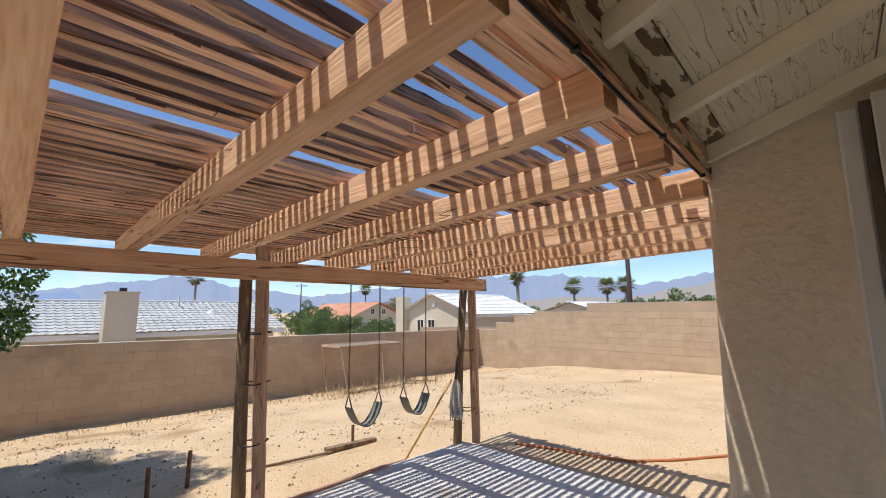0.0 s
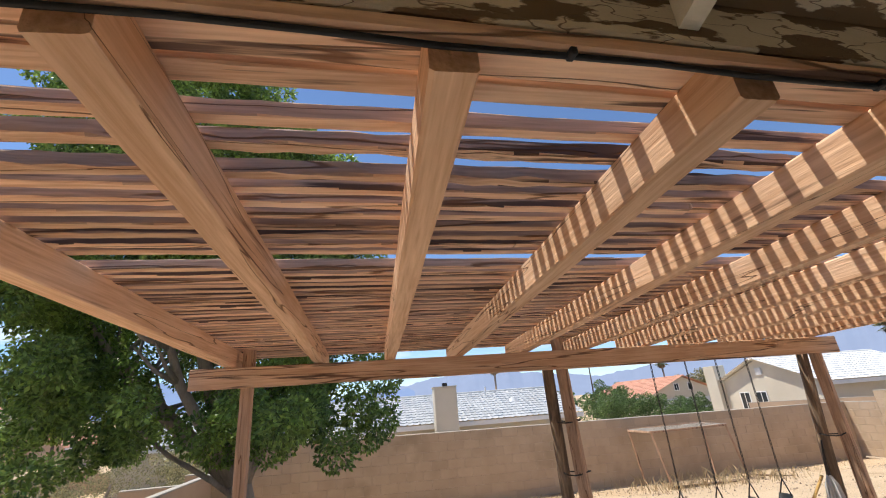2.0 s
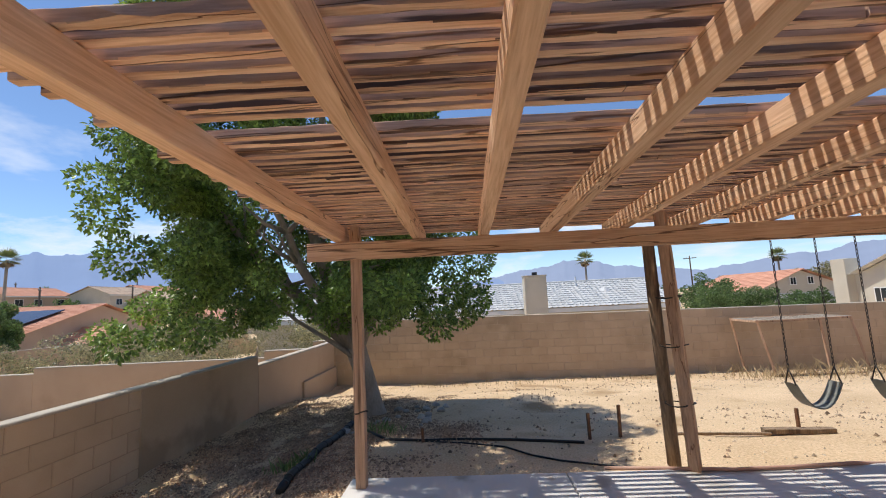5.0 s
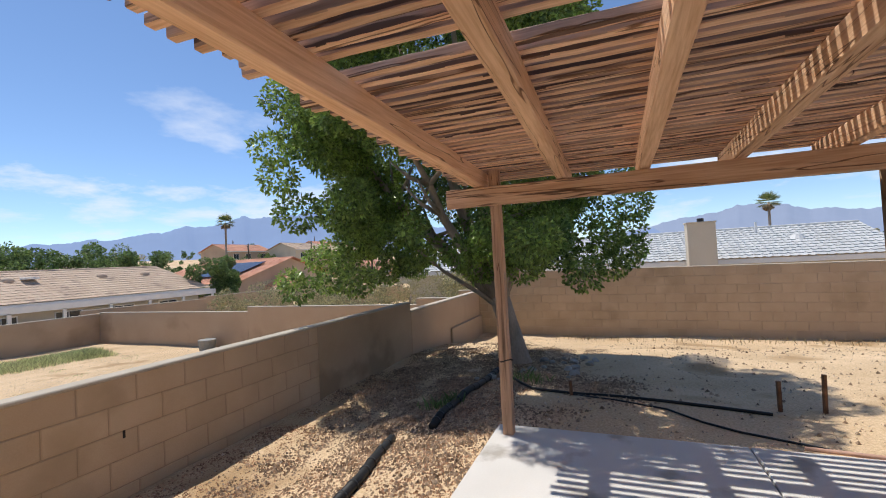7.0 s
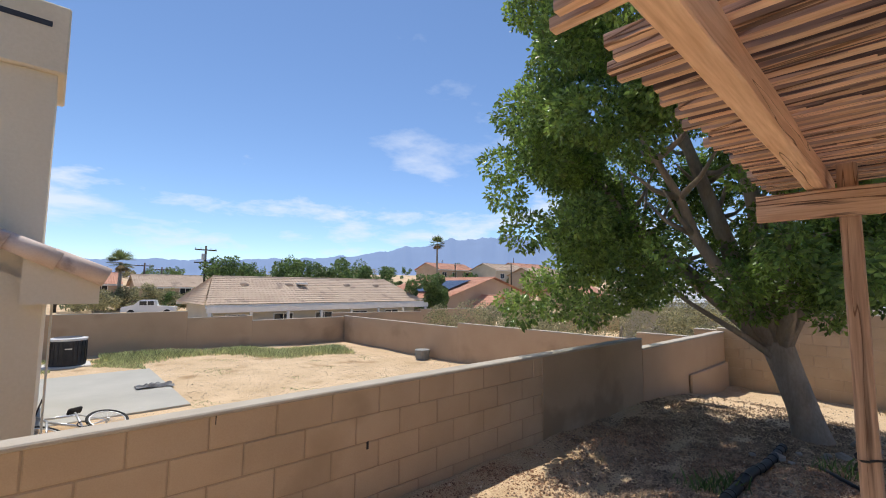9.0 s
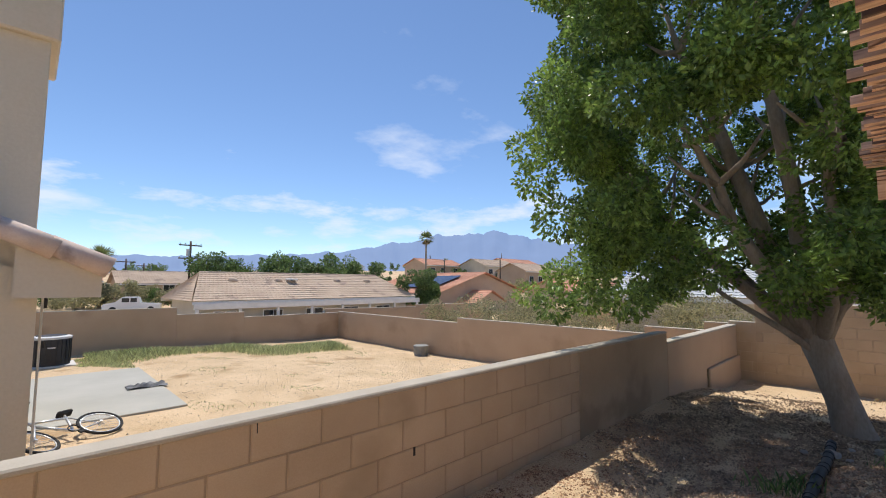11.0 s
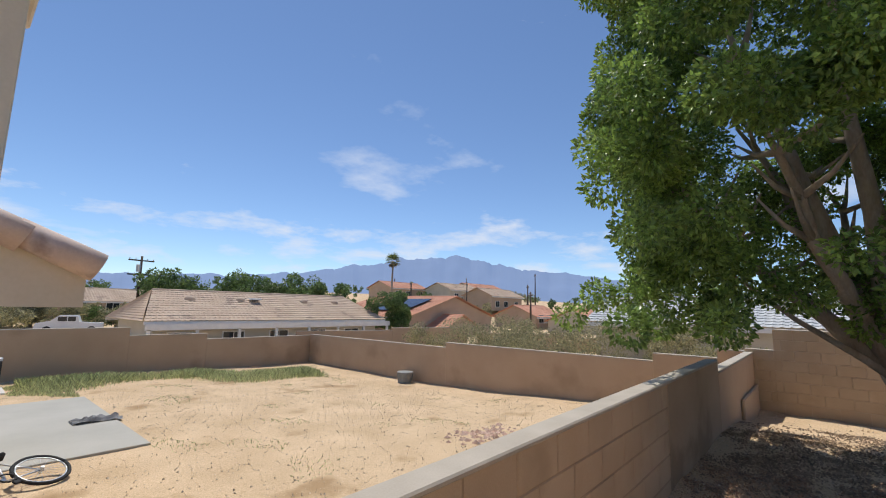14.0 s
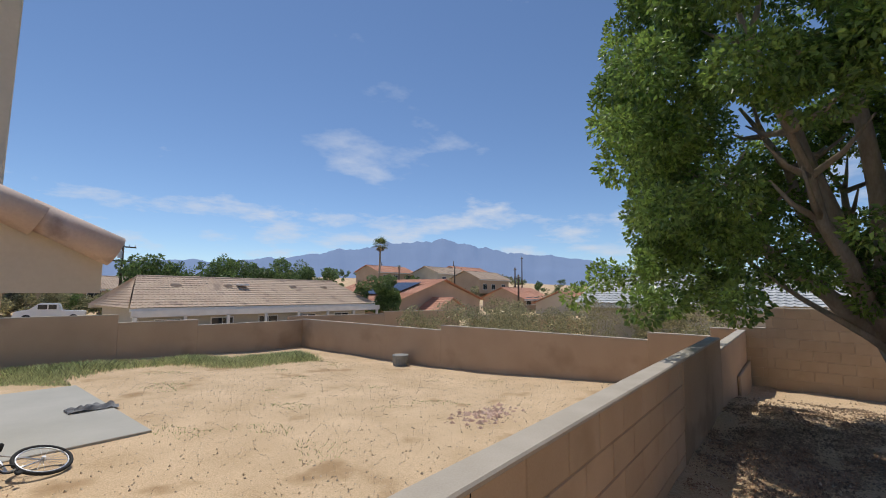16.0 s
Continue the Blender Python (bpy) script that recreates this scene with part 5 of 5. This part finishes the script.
for i in range(130):
    a = radians(random.uniform(186, 264))
    d = random.uniform(62, 170)
    x, y = d * math.cos(a), d * math.sin(a)
    if -52 < x < -30 and -53 < y < -33:
        continue
    bushy("shrub", x, y, random.uniform(2.2, 5.5), random.uniform(1.8, 4.6), random.choice((SAGE, SHRUB, SHRUB)), 700, 0.35, 200 + i, "distant desert shrub on the slope", "shrub", n=10, group="shrubs on the slope")
for i in range(40):
    a = radians(random.uniform(92, 160))
    d = random.uniform(75, 190)
    x, y = d * math.cos(a), d * math.sin(a)
    bushy("shrub", x, y, random.uniform(3, 7), random.uniform(3, 5.5), random.choice((SAGE, SHRUB, SHRUB)), 700, 0.4, 300 + i, "distant garden tree among the roofs", "shrub", n=10, group="trees on the plain")


for i in range(12):
    bushy("tree", -34 + 3.1 * i + random.uniform(-1, 1), 62 + random.uniform(-4, 10), random.uniform(4, 6), random.uniform(4.4, 6.0), SHRUB, 2400, 0.3, 400 + i, "green garden tree beyond the far wall", trunk=1.0, group="trees beyond the far wall")


for i in range(9):
    bushy("tree", -3.5 - 1.7 * i + random.uniform(-0.6, 0.6), -66 - random.uniform(0, 6), random.uniform(3, 5), random.uniform(2.4, 3.8), random.choice((SAGE, SHRUB)), 2200, 0.26, 430 + i, "grey-green garden tree among the roofs", trunk=0.6, group="trees among the roofs")


def power_pole(x, y, top, arms, rot=0.0):
    z0 = ground_z(x, y)
    e = empty("power_pole", (x, y, z0), "dark wooden power pole with crossarms", "power pole", group="power poles", rz=rot)
    h = top - z0
    part("pole", tubebm([(0, 0, -0.3), (0, 0, h)], [0.17, 0.12], 8), POLEWOOD, e, smooth=True)
    for k in range(arms):
        z = h - 0.5 - 1.6 * k
        part("crossarm", boxbm(-1.3, -0.06, z - 0.07, 1.3, 0.06, z + 0.07), POLEWOOD, e)
        for q in (-1.2, -0.6, 0.6, 1.2):
            part("insulator", tubebm([(q, 0, z + 0.07), (q, 0, z + 0.24)], 0.05, 6), PALEPAINT, e)
    return e


p1 = power_pole(-15.45, -60.6, 6.5, 2, 10)
part("transformer", tubebm([(0.3, 0.1, 6.6), (0.3, 0.1, 7.4)], 0.22, 10), PALEPAINT, p1)
power_pole(-12.4, -85, 5.2, 2, 10)
power_pole(-18.0, -105, 5.3, 1, 10)
far_pole = power_pole(-12.2, 28.3, 9.0, 1, 30)
for x, y, t in ((-100, -110, 11), (-120, -95, 12), (-62, -64, 6.5), (-75, -60, 7), (-105, -60, 11), (-80, -48, 6.5), (-58, -35, 4.0), (-90, 45, 8)):
    power_pole(x, y, t, 1, 40)
wire = empty("power_line", (-12.2, 28.3, 8.2), "thin black overhead wire on the wooden poles", "wire")
for dx, dy, dz in ((60, 30, -1.5), (-60, 40, -1.0)):
    part("wire", tubebm([(dx * f, dy * f, dz * f - 2.0 * 4 * f * (1 - f) * 0.5) for f in [i / 10 for i in range(11)]], 0.018, 4), BLACK, wire)

# parked pickup seen over the next yard's wall
CARW = mat("white_car_paint", (0.70, 0.71, 0.72), (0.76, 0.77, 0.78), 1, 20, 0.25, 0.0, tint=0, spec=0.5)
car = empty("pickup_truck", (-9.95, -60.0, ground_z(-9.95, -60.0)), "white pickup truck parked beyond the walls", "car", rz=-15)
cbm = bmesh.new()
prof = [(-2.6, 0.45), (-2.6, 1.0), (-0.7, 1.05), (-0.55, 1.75), (0.9, 1.78), (1.5, 1.15), (2.6, 1.0), (2.7, 0.45)]
va = [cbm.verts.new((x, -0.9, z)) for x, z in prof]
vb = [cbm.verts.new((x, 0.9, z)) for x, z in prof]
cbm.faces.new(va)
cbm.faces.new(vb[::-1])
for i in range(len(prof)):
    cbm.faces.new((va[i], vb[i], vb[(i + 1) % len(prof)], va[(i + 1) % len(prof)]))
bmesh.ops.bevel(cbm, geom=cbm.edges[:], offset=0.06, segments=2, affect="EDGES")
part("body", cbm, CARW, car, smooth=False)
for x0, x1 in ((-0.42, 0.18), (0.26, 0.95)):
    part("side_window", boxbm(x0, 0.88, 1.2, x1, 0.915, 1.65, bevel=0.02), GLASS, car)
for x in (-1.7, 1.7):
    for y in (-0.8, 0.8):
        part("wheel", tubebm([(x, y - 0.12, 0.36), (x, y + 0.12, 0.36)], 0.36, 16), TYRE, car)

# ---- far mountains, their distance haze put in as emitted colour ----
def haze_emission(name, c, e):
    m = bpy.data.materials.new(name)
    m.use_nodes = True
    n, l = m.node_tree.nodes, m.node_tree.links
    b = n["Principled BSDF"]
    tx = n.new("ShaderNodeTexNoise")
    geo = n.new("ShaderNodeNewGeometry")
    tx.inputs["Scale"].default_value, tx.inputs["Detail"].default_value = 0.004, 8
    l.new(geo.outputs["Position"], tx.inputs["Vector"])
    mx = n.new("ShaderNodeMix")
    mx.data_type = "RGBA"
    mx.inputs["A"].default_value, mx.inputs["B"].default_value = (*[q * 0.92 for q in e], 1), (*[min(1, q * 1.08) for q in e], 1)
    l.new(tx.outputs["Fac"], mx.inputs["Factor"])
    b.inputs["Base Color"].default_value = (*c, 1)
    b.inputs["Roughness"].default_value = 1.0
    # the haze colour is emitted by the rock; no air is modelled
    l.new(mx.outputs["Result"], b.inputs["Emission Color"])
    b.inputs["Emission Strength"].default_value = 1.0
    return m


def ridge(name, label, heights, dist, material, rough, seed):
    """A mountain range: heights at compass angles (degrees from +x), carried smoothly between, with spurs towards the viewer."""
    angs = [a for a, _ in heights]
    hs = [h for _, h in heights]
    rows, verts, faces = 6, [], []
    n = 420
    for j in range(rows):
        f = j / (rows - 1)
        for i in range(n):
            a = angs[0] + (angs[-1] - angs[0]) * i / (n - 1)
            h = float(np.interp(a, angs, hs))
            q = Vector((a * 0.35, seed, 0))
            h *= 1 + rough * noise.noise(q) + rough * 0.5 * noise.noise(q * 3.1) + rough * 0.3 * noise.noise(q * 7.3)
            d = dist * (1 - 0.35 * f) + 160 * noise.noise(Vector((a * 0.5, f * 3, seed)))
            verts.append((d * math.cos(radians(a)), d * math.sin(radians(a)), h * (1 - f) ** 1.2 - 20 * f))
    for j in range(rows - 1):
        for i in range(n - 1):
            faces.append((j * n + i, j * n + i + 1, (j + 1) * n + i + 1, (j + 1) * n + i))
    return tagged(mesh_from(name, verts, faces, material, smooth=True), label, "mountain", kind="structure")


ridge("backdrop_mountains_west", "distant blue mountain range in haze", ((175, 180), (180, 120), (190, 100), (200, 290), (205, 330), (211, 370), (215, 425), (218.5, 490), (222, 480), (227, 430), (233, 360), (240, 280), (248, 240), (256, 215), (270, 190), (290, 160)), 4000, haze_emission("blue_haze", (0.06, 0.07, 0.09), (0.125, 0.195, 0.36)), 0.10, 3)
ridge("backdrop_mountains_north", "distant pale mountain range in haze", ((100, 330), (110, 230), (120, 340), (127, 350), (140, 250), (152, 150), (160, 230), (166, 320), (170, 270), (176, 200), (186, 120)), 4200, haze_emission("pale_haze", (0.07, 0.07, 0.08), (0.165, 0.22, 0.345)), 0.12, 8)
ridge("backdrop_hills_north", "bare brown desert hills in haze", ((60, 260), (85, 250), (98, 225), (106, 130), (112, 80), (120, 90), (128, 50), (135, 30)), 3000, haze_emission("brown_haze", (0.10, 0.085, 0.07), (0.20, 0.19, 0.19)), 0.12, 12)

# ---- small ground cover ----
GRASS = leaf_mat("grass_blade", (0.36, 0.41, 0.19), (0.56, 0.58, 0.31))
STRAW = mat("straw", (0.42, 0.31, 0.17), (0.56, 0.44, 0.26), 4, 30, 0.95, 0.1, tint=0.25, island=True)
LITTER = mat("dead_leaf", (0.18, 0.12, 0.08), (0.46, 0.34, 0.23), 6, 40, 0.9, 0.1, tint=0.4, island=True)
STONE = mat("small_stone", (0.42, 0.33, 0.23), (0.66, 0.55, 0.42), 5, 60, 0.9, 0.3, tint=0.35, island=True)


def blades(name, label, n, sampler, hgt, wid, material, seed, category="grass"):
    rg = random.Random(seed)
    v, f = [], []
    for i in range(n):
        x, y, k = sampler(rg)
        z = ground_z(x, y)
        h = hgt * k * rg.uniform(0.6, 1.3)
        a = rg.uniform(0, 2 * math.pi)
        lx, ly = rg.gauss(0, 0.35) * h, rg.gauss(0, 0.35) * h
        wx, wy = wid * math.cos(a), wid * math.sin(a)
        j = len(v)
        v += [(x - wx, y - wy, z - 0.01), (x + wx, y + wy, z - 0.01), (x + wx * 0.5 + lx * 0.4, y + wy * 0.5 + ly * 0.4, z + h * 0.6), (x + lx, y + ly, z + h)]
        f += [(j, j + 1, j + 2), (j, j + 2, j + 3)]
    return tagged(mesh_from(name, v, f, material), label, category, kind="stuff")


def grass_spot(rg):
    while True:
        x, y = rg.uniform(-12.0, -3.0), rg.uniform(-23.2, -18.4)
        k = noise.noise(Vector((x * 0.4, y * 0.5, 3))) + 0.9 - abs((y + 21.3 + 0.16 * (x + 6)) / 1.5)
        if k > 0.9 * rg.random():
            return x, y, min(1.4, 0.35 + 0.9 * k)


blades("grass", "pale green grass along the end wall", 10000, grass_spot, 0.24, 0.009, GRASS, 1)


def lawn_spot(rg):
    while True:
        x, y = rg.uniform(-4.0, 0.0), rg.uniform(-22.8, -18.8)
        if noise.noise(Vector((x * 0.7, y * 0.7, 1))) > -0.1:
            return x, y, 0.5


blades("grass", "short yellow-green grass by the air conditioner", 6000, lawn_spot, 0.16, 0.012, GRASS, 2)


def dry_spot(rg):
    while True:
        x, y = rg.uniform(-13.5, -2.5), rg.uniform(-20, -8)
        if noise.noise(Vector((x * 0.8, y * 0.8, 7))) > 0.36:
            return x, y, 0.5


blades("dry_grass", "patches of low dry grass on the sand", 1500, dry_spot, 0.06, 0.01, GRASS, 3)


def wall_twigs(rg):
    if rg.random() < 0.75:
        y = rg.uniform(-2, 14)
        return -13.3 + rg.uniform(-0.25, 0.5) * (2 if 6 < y < 10 else 1), y, 0.6 + (0.9 if 6 < y < 10 else 0)
    return rg.uniform(-12.6, -10.8), rg.uniform(6.2, 10.2), 1.2


blades("dry_weeds", "dry brown weeds along the back wall", 1100, wall_twigs, 0.18, 0.006, STRAW, 4, "weeds")


def scatter_chips(name, label, n, sampler, size, material, seed, category, flat=0.25):
    """Small angular pieces lying on the ground."""
    rg = random.Random(seed)
    v, f = [], []
    for i in range(n):
        x, y, k = sampler(rg)
        z = ground_z(x, y)
        r = size * k * rg.uniform(0.5, 1.6)
        a0 = rg.uniform(0, 6.28)
        j = len(v)
        for q in range(5):
            a = a0 + q * 1.2566
            rr = r * rg.uniform(0.7, 1.2)
            v.append((x + rr * math.cos(a), y + rr * math.sin(a), z - 0.004 + r * flat * rg.uniform(0.0, 0.6)))
        v.append((x + r * 0.2, y, z + r * flat * rg.uniform(1.2, 2.4)))
        f += [(j + q, j + (q + 1) % 5, j + 5) for q in range(5)]
    return tagged(mesh_from(name, v, f, material), label, category, kind="stuff")


def yard_spot(rg):
    while True:
        x, y = rg.uniform(-13.5, -1.9), rg.uniform(-4.2, 14.7)
        if x < -5.0 or y > 4.35 or y < -1.5:
            return x, y, rg.choice((0.5, 0.6, 0.8, 1.0, 1.0, 1.8))


scatter_chips("pebbles", "small stones and clods scattered over the sandy yard", 16000, yard_spot, 0.0072, STONE, 5, "pebbles", 0.7)


def next_spot(rg):
    while True:
        x, y = rg.uniform(-13.9, -1.5), rg.uniform(-23.2, -4.6)
        if not (x > -4.2 and -18.8 < y < -12.7):
            return x, y, rg.choice((0.5, 0.7, 1.0, 1.6))


scatter_chips("pebbles", "small stones scattered over the neighbour's sand", 13000, next_spot, 0.0088, STONE, 6, "pebbles", 0.7)


def litter_spot(rg):
    while True:
        x, y = rg.uniform(-11.5, -2.2), rg.uniform(-4.25, 0.9)
        if x > -4.98 and y > -1.4:
            continue
        d = math.hypot((x + 7.2) / 4.0, (y + 2.6) / 2.0)
        if d + 0.8 * noise.noise(Vector((x * 0.9, y * 0.9, 2))) < rg.uniform(0.2, 1.1):
            return x, y, rg.uniform(0.6, 1.4)


scatter_chips("leaf_litter", "brown dead leaves and bark mulch under the tree", 42000, litter_spot, 0.0125, LITTER, 7, "leaf litter", 0.5)


def rubble_spot(rg):
    return -9.0 + rg.gauss(0, 0.42), -8.55 + rg.gauss(0, 0.3), rg.uniform(0.6, 1.8)


scatter_chips("rubble", "small heap of broken reddish brick rubble", 150, rubble_spot, 0.036, mat("brick_rubble", (0.45, 0.28, 0.21), (0.62, 0.47, 0.38), 5, 40, 0.9, 0.3, tint=0.3, island=True), 8, "rubble", 0.4)

part("chimney_vent", boxbm(-1.25, -7.222, 4.34, 0.9, -7.212, 4.40), ACM, nh)
weep = empty("weep_hole", (-3.53, -4.2715, 0.15), "small dark weep slot in the block wall", "vent", kind="structure")
part("slot", boxbm(-0.011, -0.003, -0.02, 0.011, 0.003, 0.045, bevel=0.002), BLACK, weep)
part("slot", boxbm(1.212, -0.003, 0.43, 1.217, 0.003, 0.505, bevel=0.001), BLACK, weep)


def mulch_spot(rg):
    while True:
        x, y = rg.uniform(-7.5, -2.3), rg.uniform(-4.2, -1.42)
        if noise.noise(Vector((x * 0.8, y * 0.8, 12))) > rg.uniform(-0.5, 0.35):
            return x, y, rg.uniform(0.5, 1.3)


scatter_chips("bark_mulch", "reddish brown bark mulch between slab and side wall", 36000, mulch_spot, 0.0088, mat("bark_mulch", (0.24, 0.135, 0.08), (0.50, 0.31, 0.19), 6, 40, 0.95, 0.1, tint=0.35, island=True), 9, "mulch", 0.45)


def weed_spot(rg):
    cx, cy = rg.choice(((-7.1, -1.55), (-5.92, -2.34)))
    return cx + rg.gauss(0, 0.13), cy + rg.gauss(0, 0.13), rg.uniform(0.4, 1.3)


blades("weeds", "small tufts of green weeds in the leaf litter", 240, weed_spot, 0.12, 0.006, SHRUB, 10, "weeds")


def clod_spot(rg):
    while True:
        x, y = rg.uniform(-13.4, -5.2), rg.uniform(-3.6, 14.5)
        if noise.noise(Vector((x * 0.5, y * 0.5, 21))) > rg.uniform(-0.4, 0.4):
            return x, y, rg.choice((0.5, 0.8, 1.0, 1.5, 2.4))


scatter_chips("clods", "loose clods of earth and dead twigs in the sandy yard", 4500, clod_spot, 0.0085, LITTER, 12, "soil", 0.6)


def sand_spot(rg):
    while True:
        x, y = rg.uniform(-13.8, -1.5), rg.uniform(-20, -4.6)
        if not (x > -4.2 and -18.8 < y < -12.7) and noise.noise(Vector((x * 0.45, y * 0.45, 31))) > rg.uniform(-0.5, 0.4):
            return x, y, rg.choice((0.5, 0.8, 1.0, 1.6))


scatter_chips("clods", "pale loose stones on the neighbour's sand", 6000, sand_spot, 0.010, STONE, 13, "stones", 0.6)
